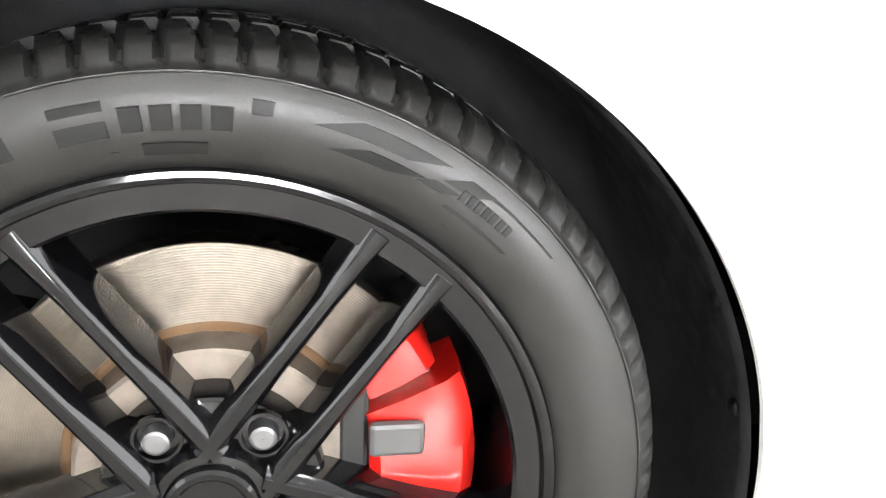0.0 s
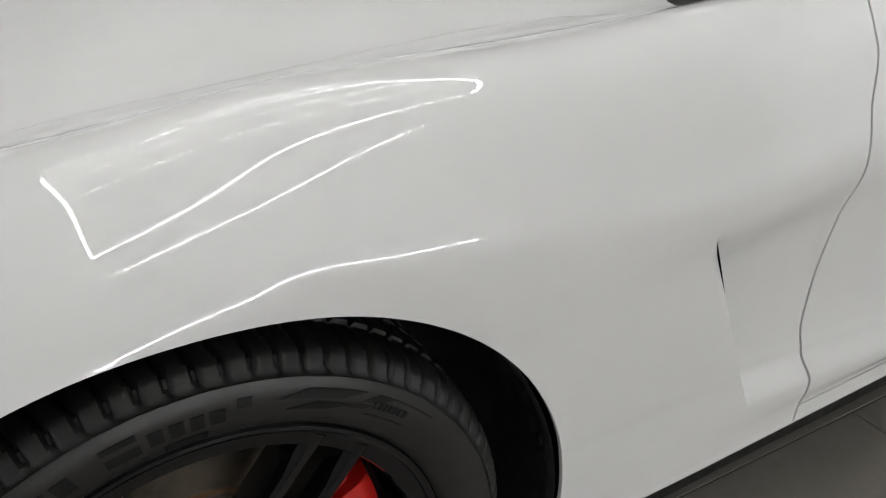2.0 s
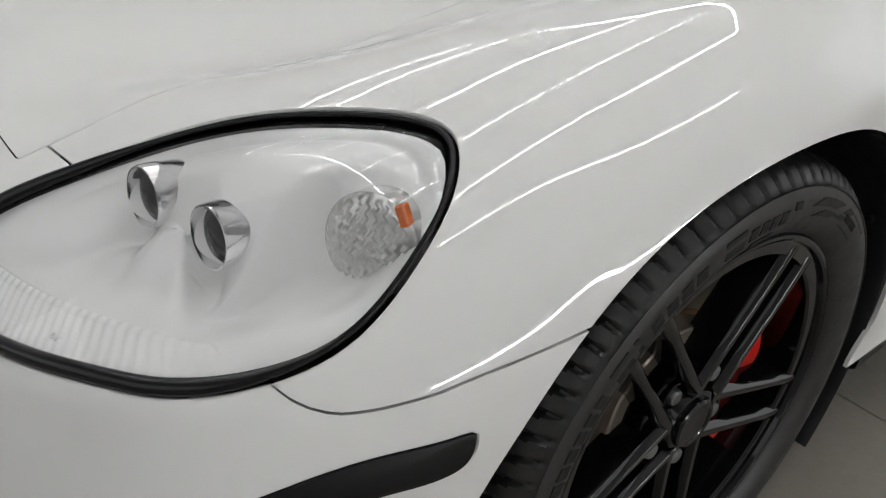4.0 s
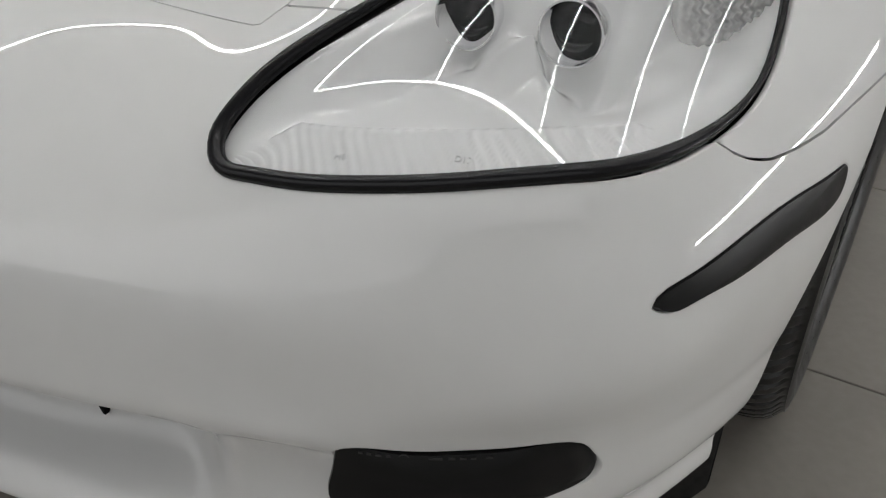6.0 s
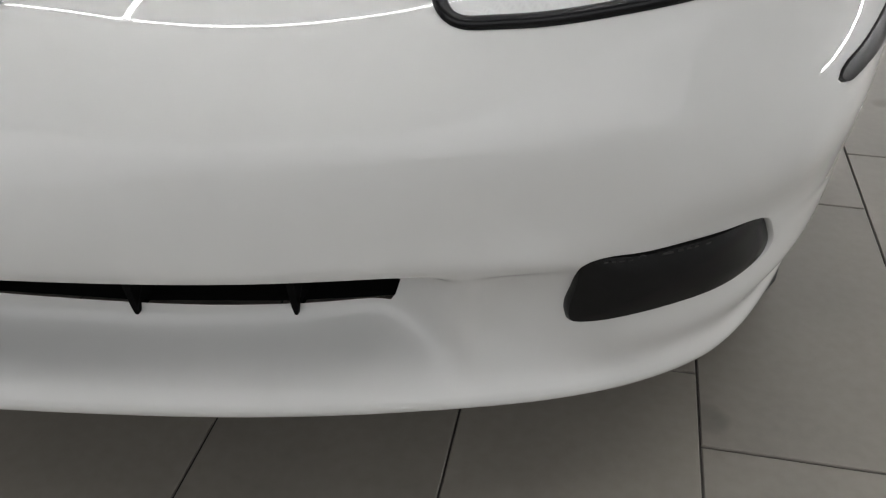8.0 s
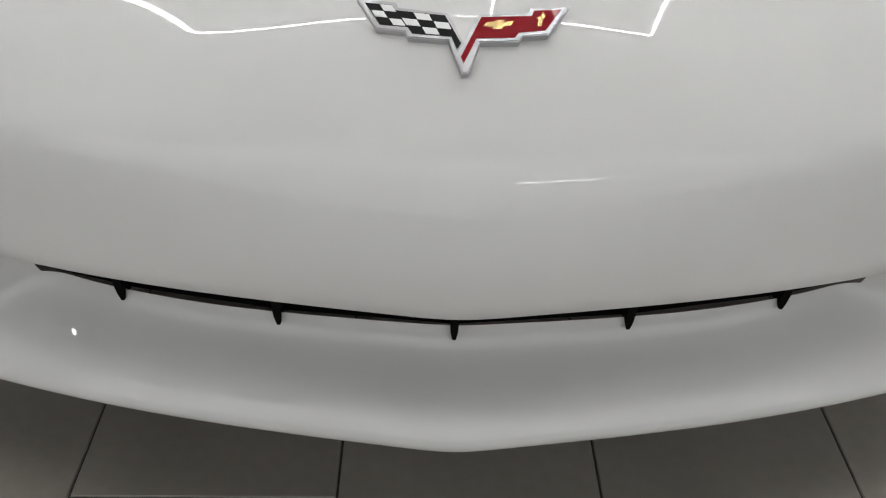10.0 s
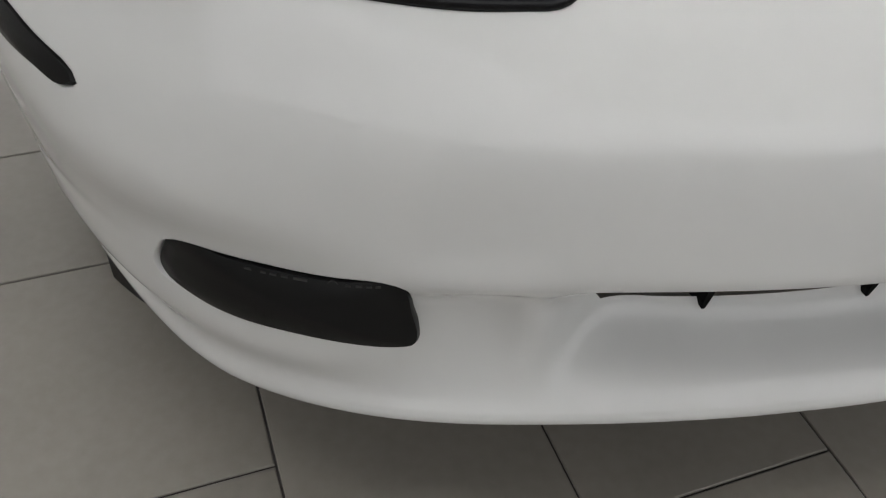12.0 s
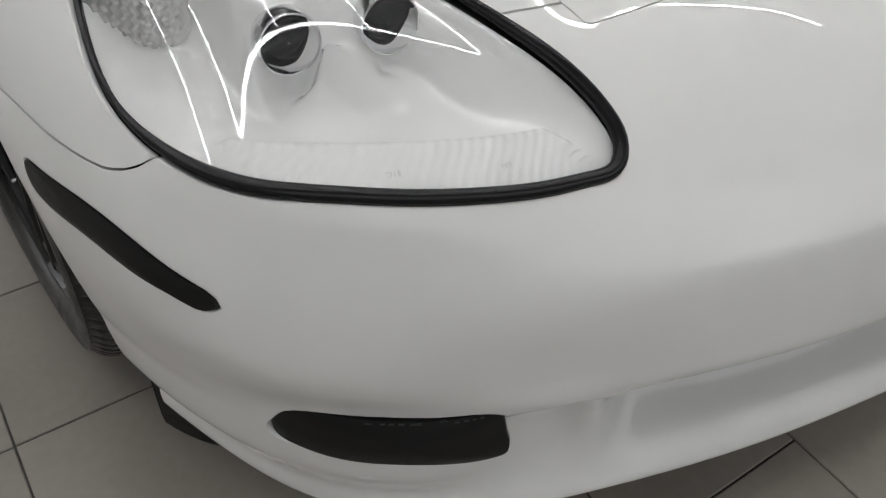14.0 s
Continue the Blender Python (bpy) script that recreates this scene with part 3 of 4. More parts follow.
def f_slot(p):
    q = side(p)
    return np.where(q[:, 1] < -.55, np.minimum(np.minimum(q[:, 2] - .2565, .335 - q[:, 2]), .424 - q[:, 0] + (q[:, 2] - .2565) * .3), -1.0)


def hood_line(y):
    return np.interp(y, [-.60, -.516, -.45, -.34, -.22, -.10, .07, .24, .46, .56, .62, .645, .66], [.405, .440, .470, .499, .527, .555, .588, .603, .612, .625, .650, .72, .784])


def cowl_line(x):
    return .655 + .42 * (.784 - x)


def belt_line(y):
    return np.interp(y, [.60, .655, .75, .845, 1.3, 2.0, 2.6, 3.6], [.76, .784, .806, .823, .81, .77, .70, .60])


def f_hood(p):
    q = side(p)
    f = np.minimum(np.minimum(hood_line(q[:, 1]) - q[:, 0], q[:, 1] + .516 + .02 * q[:, 0] / .43), cowl_line(q[:, 0]) - q[:, 1])
    return np.where(q[:, 2] > .5, f, -1.0)


def f_cowl(p):
    q = side(p)
    return np.where(q[:, 2] > .5, np.minimum(q[:, 1] - cowl_line(q[:, 0]), belt_line(q[:, 1]) - q[:, 0]), -1.0)


def bumper_line(y):
    return np.interp(y, [-.60, -.520, -.493, -.480, -.468, -.454, -.440, -.425, -.39, -.374, -.351, -.30, -.263, -.18], [.66, .608, .5895, .5745, .5675, .564, .5635, .564, .567, .5705, .575, .5835, .590, .600])


def f_bumper(p):
    q = side(p)
    inner = -.510 - q[:, 1]
    outer = bumper_line(q[:, 1]) - q[:, 2]
    return np.where(q[:, 1] > .05, -1.0, np.where(q[:, 0] < .66, inner, np.where(q[:, 1] < -.60, 1.0, outer)))


def door_line(z):
    return np.interp(z, [.26, .30, .34, .38, .42, .49, .555, .60, .648, .73, .803, .85], [.806, .811, .809, .803, .797, .799, .804, .809, .816, .818, .826, .858])


def f_door_gap(p):
    return p[:, 1] - door_line(p[:, 2])


def door_foot(y):
    return .288 + .055 * (y - .8)


def both(*fs):
    return lambda p: np.minimum.reduce([f(p) for f in fs])


def minus(f, gap=0.0):
    return lambda p: -f(p) - gap


def plus(f, gap):
    return lambda p: f(p) - gap


# the hollow behind the side vent, which fades out along the door
VENT_TOP, VENT_FOOT = (.568, .617), (.690, .350)


def f_vent(p):
    (ya, za), (yb, zb) = VENT_TOP, VENT_FOOT
    n = np.array([zb - za, -(yb - ya)])
    n = -n / np.linalg.norm(n)
    return (p[:, 1] - ya) * n[0] + (p[:, 2] - za) * n[1]


def step(a, b, x):
    t = np.clip((x - a) / (b - a), 0, 1)
    return t * t * (3 - 2 * t)


def scallop(p):
    """How far the skin lies inside the plain flank."""
    q = side(p)
    d = f_vent(q)
    crease = .632 + .10 * (q[:, 1] - .58)
    foot = .345 + .02 * (q[:, 1] - .68)
    window = step(crease, crease - .075, q[:, 2]) * step(foot - .012, foot + .028, q[:, 2])
    ahead = .006 * step(.38, .60, q[:, 1]) * step(crease + .004, crease - .03, q[:, 2]) * step(crease - .13, crease - .03, q[:, 2]) * (1 - np.clip(d / .05, 0, 1))
    return np.where(q[:, 0] > .8, ahead + .023 * window * np.clip(d / .004, 0, 1) * (1 - step(0.0, .45, d)), 0.0)


def arch_ring(q):
    return np.hypot(q[:, 1] - ARCH[0] - .01, q[:, 2] - ARCH[1]) - ARCH[2]


def flare(p):
    """The raised band round the front wheel arch."""
    q = side(p)
    up = step(.02, .2, q[:, 2] - ARCH[1]) * step(.26, .10, q[:, 1]) * step(-.34, -.12, q[:, 1])
    return np.where((q[:, 0] > .8) & (q[:, 1] < 1), .0030 * step(.056, .022, arch_ring(q)) * up, 0.0)


def relief(bm):
    pts = np.array([v.co[:] for v in bm.verts])
    for v, d, e in zip(bm.verts, scallop(pts), flare(pts)):
        v.co.x -= math.copysign(d - e, v.co.x)
    return bm


GAP = 0.0011
car = tagged(new("car"), "white two-door sports car with black wheels parked on grey tiles", "car")


def open_slot(x, y, z):
    return not (y < -.6 and abs(x) < .50 and .25 < z < .345)


def panel(name, fs, label="", mat=M_PAINT, holes=(), bent=False, depth=0.012):
    bm = shell(WHOLE, both(*fs))
    if bent:
        for shift in (0.0, 0.004):
            cut(bm, lambda p: np.where(side(p)[:, 0] > .8, f_vent(side(p)) - shift, -1.0), keep=False)
    for h in holes:
        cut(bm, minus(h, .0032), keep=False)
        cut(bm, minus(h, .0012), keep=False)
    for f in (*fs, *(minus(h) for h in holes)):
        cut(bm, f)
    if bent:
        relief(bm)
    fold(bm, depth, only=open_slot, soft=lambda p: any(abs(h(p)[0]) < .002 for h in holes))
    return part(name, bm, mat, car, label)


LEFT, RIGHT = (lambda p: p[:, 0]), (lambda p: -p[:, 0])
hood = panel("hood", [plus(f_hood, .0006)], "white painted hood", depth=0.015)
bumper = panel("front_bumper", [plus(f_bumper, GAP), minus(f_hood, 0.0008), f_arch], "glossy white front bumper", holes=(f_lamp, f_fog, f_slot, f_marker))
for half in (LEFT, RIGHT):
    panel("fender", [half, minus(f_bumper, GAP), minus(f_hood, .0008), minus(f_cowl), minus(f_door_gap, 0.002), f_arch, lambda p: p[:, 2] - .235], holes=(f_lamp,), bent=True, depth=.006)
    panel("door", [half, plus(f_door_gap, 0.002), minus(f_cowl), lambda p: 2.0 - p[:, 1], lambda p: p[:, 2] - door_foot(p[:, 1]) - 0.002], bent=True)
    panel("rocker_panel", [half, plus(f_door_gap, 0.002), lambda p: 2.0 - p[:, 1], lambda p: door_foot(p[:, 1]) - 0.001 - p[:, 2], lambda p: p[:, 2] - .24], bent=True)
for half in (LEFT, RIGHT):
    panel("rear_quarter", [half, lambda p: p[:, 1] - 2.004, minus(f_cowl), f_arch])
panel("cowl_panel", [f_cowl], "matt black cowl and window trim", mat=M_TRIM)

# ---- glasshouse ----
ys = np.linspace(.55, 3.15, 30)
across = np.linspace(-1, 1, 25)
net = np.zeros((30, 25, 3))
for i, y in enumerate(ys):
    base = np.interp(y, [.5, 1.2, 2.2, 3.2], [.84, .88, .93, .95])
    rise = np.interp(y, [.55, 1.35, 1.7, 2.2, 3.15], [.0, .30, .33, .28, .0])
    half_w = np.interp(y, [.55, .9, 1.5, 2.2, 3.15], [.42, .72, .72, .68, .5])
    for j, a in enumerate(across):
        net[i, j] = half_w * a * (1 - .25 * (1 - abs(a)) * (rise > 0)), y + .18 * a * a * (1 - i / 29), base + rise * (1 - abs(a) ** 3.2) - .02
bm = bmesh.new()
grid_mesh(bm, net)
part("glasshouse", smooth(bm), M_DARK_LENS, car, "dark tinted glasshouse")

# ---- unseen black boxes added to block the view through the gaps ----
part("bay_blocker", box(bmesh.new(), -.40, -.50, .25, .40, .90, .55), M_VOID, car)
part("floor_pan", box(bmesh.new(), -.60, -.55, .15, .60, 3.3, .20), M_VOID, car)


# ---- front grille slot with its fins ----
def slot_cavity():
    x = np.linspace(-.425, .425, 41)
    y = np.interp(np.abs(x), [0, .17, .32, .44], [-.745, -.728, -.698, -.662])
    pts = np.array([np.stack([x, y - .012, 0 * x + .240], 1), np.stack([x, y - .0125, 0 * x + .2560], 1), np.stack([x, y + .06, 0 * x + .255], 1),
                    np.stack([x, y + .06, 0 * x + .335], 1), np.stack([x, y - .06, 0 * x + .334], 1)])
    bm = bmesh.new()
    grid_mesh(bm, pts[1:])
    return smooth(bm)


grille = part("grille_slot", slot_cavity(), M_VOID, car, "black slot under the nose")
for x in (-.33, -.17, 0, .17, .33):
    y = float(np.interp(abs(x), [0, .17, .32, .44], [-.768, -.750, -.720, -.692]))
    bm = bmesh.new()
    prof = [(0, -.004, .2480), (0, .05, .249), (0, .05, .330), (0, -.016, .330), (0, -.005, .258)]
    rings = [[bm.verts.new((x + s * w, y + b, c)) for (_, b, c), w in zip(prof, (.0016, .004, .006, .006, .0035))] for s in (-1, 1)]
    bm.faces.new(rings[0])
    bm.faces.new(rings[1][::-1])
    for k in range(5):
        bm.faces.new((rings[0][k], rings[1][k], rings[1][(k + 1) % 5], rings[0][(k + 1) % 5]))
    part("grille_fin", bm, M_VOID, grille)


# ---- lamps, covers and markers, both sides ----
def mirrored(pts, s):
    return np.array(pts) * (s, 1, 1)


def skin_down(x, y):
    return meet((x, y, 2.0), (0, 0, -1), NET_TOP)


def cover_net(poly, lay, lift, rim, rings=9, dome=0.0):
    """A net from the rim to the middle; lay(u, v) gives the place and normal on the skin."""
    c = poly.mean(0)
    out = []
    base = [lay(*q) for q in poly]
    out.append(np.array([a - b * rim for a, b in base]))
    out.append(np.array([a + b * (lift - .0045) for a, b in base]))
    for k in range(rings):
        r = .972 - .962 * k / (rings - 1)
        row = [lay(*(c + (q - c) * r)) for q in poly]
        out.append(np.array([a + b * (lift + dome * (1 - r * r)) for a, b in row]))
    return np.array(out)




def inset(poly, d):
    t = np.roll(poly, -1, 0) - np.roll(poly, 1, 0)
    t /= np.linalg.norm(t, axis=1, keepdims=True)
    n = np.stack([-t[:, 1], t[:, 0]], 1)
    area = (poly[:, 0] * np.roll(poly[:, 1], -1) - np.roll(poly[:, 0], -1) * poly[:, 1]).sum()
    return poly + n * d * (1 if area > 0 else -1)


def build_headlight(s):
    lamp = new("headlight")
    lamp.parent = car
    lamp["label"] = "clear-lensed headlight with a pale housing"
    # seal
    ring = [skin_down(*q) for q in inset(LAMP, .0050)]
    thick = .0026 + .0046 * step(-.3, .5, (-.475 - LAMP[:, 1]) / np.hypot(LAMP[:, 0] - .665, LAMP[:, 1] + .475))
    part("seal", tube(mirrored([a - b * .0022 for a, b in ring], s), thick), M_SEAL, lamp, "black rubber seal")
    # lens: one smooth cubic cap over the opening
    edge = inset(LAMP, .0100)
    c = np.array([.665, -.475])
    lip = np.array([skin_down(*q)[0] for q in edge])

    def terms(xy):
        x, y = (xy[..., 0] - c[0]) / .2, (xy[..., 1] - c[1]) / .2
        return np.stack([1 + 0 * x, x, y, x * x, x * y, y * y, x**3, x * x * y, x * y * y, y**3], -1)

    fit = np.linalg.lstsq(terms(lip), lip[:, 2], rcond=None)[0]
    miss = lip[:, 2] - terms(lip) @ fit
    rs = np.linspace(1, .02, 59)
    flat = c + (edge[None, ::2] - c) * rs[:, None, None]
    swell = np.array([.00267, .00603, .00378, .00959, -.01619, .02377])
    bulge = (1 - rs**2)[:, None] * (terms(flat)[..., :6] @ swell) + miss[None, ::2] * (rs**10)[:, None] - .0042
    net = np.concatenate([flat, (terms(flat) @ fit + bulge)[..., None]], -1)

    def cap(points):
        bm = bmesh.new()
        vs = grid_mesh(bm, mirrored(points, s), closed_v=True)
        bm.faces.new(vs[-1])
        bmesh.ops.recalc_face_normals(bm, faces=bm.faces[:])
        return smooth(bm, 80)

    lens = part("lens", cap(net), M_LENS, lamp, "clear polycarbonate lens")
    lens.visible_shadow = False
    # bowl behind it: a low floor along the front that rises, steeply round each lamp and gently between them, to just under the lens
    ang = np.arctan2(edge[::2, 1] - c[1], edge[::2, 0] - c[0])
    front = step(-.2, .8, -np.sin(ang))[None, :]
    deep = step(0.0, .7, 1 - rs)[:, None] * (.064 - .030 * front) + .006
    deep = deep + .040 * np.exp(-((flat[..., 0] - .79) ** 2 + (flat[..., 1] + .39) ** 2) / .05**2) * (1 - rs**6)[:, None]
    wall_y = np.interp(flat[..., 0], [.55, .609, .693, .725, .742, .784, .823, .84], [-.500, -.483, -.466, -.445, -.376, -.358, -.342, -.336])
    niche = np.maximum.reduce([np.exp(-((flat[..., 0] - x) / w) ** 2) for x, w in ((.609, .031), (.693, .031), (.784, .045))])
    rise = step(-.085 + .082 * niche, .050 - .036 * niche, flat[..., 1] - wall_y)
    deep = np.where(deep > .014, deep + (.014 - deep) * rise, deep)
    bowl = net - np.stack([0 * deep, 0 * deep, deep], -1)
    part("housing", cap(bowl), M_HOUSING, lamp, "pale grey plastic housing")
    # ribbed shelf along the lower front edge, just under the lens
    n = 280
    xs = np.linspace(.482, .806, n)
    low = edge[edge[:, 1] < np.interp(edge[:, 0], [.45, .84], [-.62, -.43])]
    low = low[np.argsort(low[:, 0])]
    near = np.interp(xs, low[:, 0], low[:, 1]) + .004
    wide = .040 * np.minimum(1, np.sin(np.linspace(.12, math.pi - .12, n)) * 2.2)
    shelf = np.zeros((12, n, 3))
    for i, v in enumerate([*np.linspace(0, 1, 11), 1.15]):
        xy = np.stack([xs, near + wide * v], 1)
        rib = .0021 * np.sin(2 * math.pi * (np.arange(n) / 8.5 + v * 3.4)) * min(1, 6 * v, 6 * max(0, 1 - v))
        shelf[i] = np.concatenate([xy, (terms(xy) @ fit - .0084 - .0058 * v + rib - (.010 if i == 11 else 0))[:, None]], 1)
    bm = bmesh.new()
    grid_mesh(bm, mirrored(shelf, s))
    part("ribbed_shelf", smooth(bm, 80), M_HOUSING, lamp, "pale plastic shelf with slanting ribs")
    # bulb codes moulded along the front of the shelf
    for text, x in (("D1S", .668), ("H9", .573)):
        y = float(np.interp(x, [.55, .574, .673, .70], [-.619, -.613, -.588, -.580]))
        z = float(terms(np.array([x, y])) @ fit) - .0088
        curve = bpy.data.curves.new("code", "FONT")
        curve.body, curve.size, curve.extrude, curve.align_x = text, .0075, .0006, "CENTER"
        ob = new("bulb_code", curve)
        me = bpy.data.meshes.new_from_object(ob)
        bpy.data.objects.remove(ob)
        me.materials.clear()
        me.materials.append(M_HOUSING_GREY)
        ob = new("bulb_code", me)
        ob.parent = lamp
        ob["label"] = "grey moulded bulb code " + text
        ob.matrix_basis = pose(s * x, y, z, 28, 0, 14 * s)
    # two round lamps, sunk in the slope
    for x, y, z in ((.609, -.483, .637), (.693, -.466, .634)):
        axis = Vector((.10, -1, .12)).normalized()
        turn = Vector((1, 0, 0)).rotation_difference(axis).to_matrix().to_4x4()
        at = Matrix.Translation((x, y, z)) @ turn
        flip = Matrix.Diagonal((s, 1, 1, 1))
        for nm, prof, mt in (("ring", [(-.034, .0268), (-.0145, .0268), (-.014, .0278), (.000, .0275), (.003, .0266), (.003, .0252), (-.006, .0246), (-.012, .0244)], M_CHROME),
                             ("projector_glass", [(-.009, .0245), (-.005, .020), (-.002, .013), (-.001, .005), (-.001, .0005)], M_DARK_LENS)):
            bm = revolve(prof, 48)
            bm.transform(flip @ at)
            if s < 0:
                bmesh.ops.reverse_faces(bm, faces=bm.faces[:])
            part(nm, smooth(bm, 35), mt, lamp, {"ring": "chrome ring", "projector_glass": "dark projector glass"}.get(nm, ""))
    # turn signal: a fluted round lens with an amber reflector
    axis = Vector((.36, -.85, .16)).normalized()
    at = Matrix.Translation((.786, -.379, .644)) @ Vector((1, 0, 0)).rotation_difference(axis).to_matrix().to_4x4()
    flip = Matrix.Diagonal((s, 1, 1, 1))
    a = np.linspace(0, 2 * math.pi, 120, endpoint=False)
    rr = np.linspace(.042, .0005, 36)
    pts = np.zeros((37, 120, 3))
    pts[0] = np.stack([0 * a - .03, .042 * np.cos(a), .042 * np.sin(a)], 1)
    for i, r in enumerate(rr):
        u, w = r * np.cos(a), r * np.sin(a)
        h = .010 * (1 - (r / .042) ** 2) + (1 - (r / .042) ** 6) * (.0016 * np.sin(u * 800 + 1.1 * np.sin(w * 760)) + .0006 * np.sin(w * 760))
        pts[i + 1] = np.stack([h, u, w], 1)
    bm = bmesh.new()
    grid_mesh(bm, pts, closed_v=True)
    bm.transform(flip @ at)
    bmesh.ops.recalc_face_normals(bm, faces=bm.faces[:])
    part("turn_signal", smooth(bm, 60), M_FLUTED, lamp, "fluted round turn signal lens")
    bm = bmesh.new()
    box(bm, -.006, .032, .008, .004, .041, .026, .002)
    bm.transform(flip @ at @ pose(0, 0, 0, 20, 0, 0))
    bmesh.ops.recalc_face_normals(bm, faces=bm.faces[:])
    part("amber_reflector", bm, M_AMBER, lamp, "amber side reflector")


def build_cover(name, poly, lay, s, lift, rim, label, dome=0.0):
    net = cover_net(poly, lay, lift, rim, dome=dome)
    bm = bmesh.new()
    grid_mesh(bm, mirrored(net, s), closed_v=True)
    bmesh.ops.holes_fill(bm, edges=[e for e in bm.edges if e.is_boundary], sides=0)
    bmesh.ops.recalc_face_normals(bm, faces=bm.faces[:])
    return part(name, smooth(bm, 50), M_TRIM, car, label)


def lay_side(y, z):
    p, n = meet((3.0, y, z), (-1, 0, 0), NET_SIDE)
    return p, n


FOG_MID = FOG.mean(0)


def lay_fog(x, z):
    """The fog cover's own smooth face, a little behind the skin."""
    y = spline([.59, .65, .71, .76, .81], [[-.704], [-.687], [-.655], [-.617], [-.556]], [x])[0, 0]
    d = spline([.59, .65, .71, .76, .81], [[-.704], [-.687], [-.655], [-.617], [-.556]], [x + .002])[0, 0] - y
    n = np.array([d / .002, -1, .18])
    return np.array([x, y - (.31 - z) * .12, z]), n / np.linalg.norm(n)


for s in (1, -1):
    build_headlight(s)
    cover = build_cover("fog_lamp_cover", inset(FOG, .0006), lay_fog, s, -.003, .02, "satin black fog lamp cover", dome=.007)
    # moulded marks along the upper edge of the cover
    for x, w in ((.630, .004), (.637, .004), (.644, .005), (.6525, .004), (.684, .010), (.698, .005), (.706, .005), (.7135, .004), (.724, .005)):
        z = float(np.interp(x, [.62, .70, .78], [.3365, .3375, .340]))
        p0, n = lay_fog(x, z)
        p1, _ = lay_fog(x + w, z)
        ends = [np.array([q + n * h + np.array([0, 0, d]) for d, h in ((-.0010, 0), (-.0010, .0016), (.0010, .0016), (.0010, 0))]) for q in (p0 - n * .0022, p1 - n * .0022)]
        marks = bmesh.new()
        grid_mesh(marks, mirrored(np.array(ends), s))
        part("moulded_mark", marks, M_FAINT, cover)
    p0, n = lay_fog(.666, .3345)
    turn = Vector((1, 0, 0)).rotation_difference(Vector(n)).to_matrix().to_4x4()
    bm = revolve([(-.001, .0052), (.0005, .0050), (.0005, .0046), (-.001, .0044)], 32)
    bm.transform(Matrix.Diagonal((s, 1, 1, 1)) @ Matrix.Translation(p0 - n * .0022) @ turn)
    part("moulded_ring", bm, M_FAINT, cover)
    build_cover("side_marker", inset(MARKER, .0008), lay_side, s, .0015, .012, "smoked black side marker", dome=.002)
    # slit of the side vent: a black strip stands in for its dark opening
    (ya, za), (yb, zb) = VENT_TOP, VENT_FOOT
    bm = bmesh.new()
    rows_ = []
    for k in np.linspace(0, 1, 13):
        y, z = ya + (yb - ya) * k * .93, za + (zb - za) * k * .93
        w = .0045 * (1 - k) ** .7 * min(1, 6 * k + .5) + .0008
        x = meet((3, y, z), (-1, 0, 0), NET_SIDE)[0][0]
        rows_.append([(s * (x - .004), y + .0022, z), (s * (x - .0195), y + .0050, z), (s * (x - .0185), y + .0050 + 1.6 * w, z + w * .3), (s * (x - .03), y + .005 + 1.6 * w, z)])
    grid_mesh(bm, np.array(rows_))
    part("vent_slit_strip", bm, M_VOID, car, "thin black strip in the side vent slit")
    # dark sill under the door
    y = np.linspace(.43, 2.25, 40)
    z = np.interp(y, [.43, .8, 2.25], [.248, .262, .30])
    net = np.array([np.stack([0 * y + s * .897, y, z], 1), np.stack([0 * y + s * .893, y, z - .05], 1), np.stack([0 * y + s * .86, y, z - .075], 1), np.stack([0 * y + s * .6, y, z - .08], 1)])
    bm = bmesh.new()
    grid_mesh(bm, net)
    part("side_skirt", smooth(bm, 60), M_TRIM, car, "black plastic side skirt")
    # wheel well
    for (cy, cz, r), lo, hi in ((ARCH, -32, 166), (REAR_ARCH, -25, 205)):
        a = np.radians(np.linspace(lo, hi, 60))
        net = np.array([np.stack([0 * a + s * x, cy + rr * np.cos(a), cz + rr * np.sin(a)], 1)
                        for x, rr in ((.898, r + .006), (.885, r + .004), (.87, r + .012), (.62, r + .02), (.55, r - .02), (.55, .02))])
        bm = bmesh.new()
        grid_mesh(bm, net)
        part("wheel_well", smooth(bm, 60), M_LINER, car, "black felt wheel well liner")
    for deg in (24, 10, -6, -20):
        a = radians(deg)
        bm = bmesh.new()
        bmesh.ops.create_uvsphere(bm, u_segments=12, v_segments=8, radius=.008, matrix=Matrix.Translation((s * .862, ARCH[0] + (ARCH[2] + .010) * math.cos(a), ARCH[1] + (ARCH[2] + .010) * math.sin(a))) @ Matrix.Diagonal((1, .5, 1, 1)))
        part("liner_clip", smooth(bm), M_TRIM, car)
    # air deflector flap ahead of the wheel
    x = np.linspace(.64, .862, 28)
    y = -.44 + 2.6 * np.clip(x - .70, 0, 1) ** 2
    low = .060 + 10 * np.clip(x - .79, 0, 1) ** 2 + 3 * np.clip(.72 - x, 0, 1) ** 2
    net = np.array([np.stack([s * x, y, 0 * x + .21], 1), np.stack([s * x, y - .004, low], 1), np.stack([s * x, y + .008, low], 1), np.stack([s * x, y + .012, 0 * x + .21], 1)])
    bm = bmesh.new()
    grid_mesh(bm, net)
    part("air_deflector", smooth(bm, 60), M_TRIM, car, "black rubber air deflector")


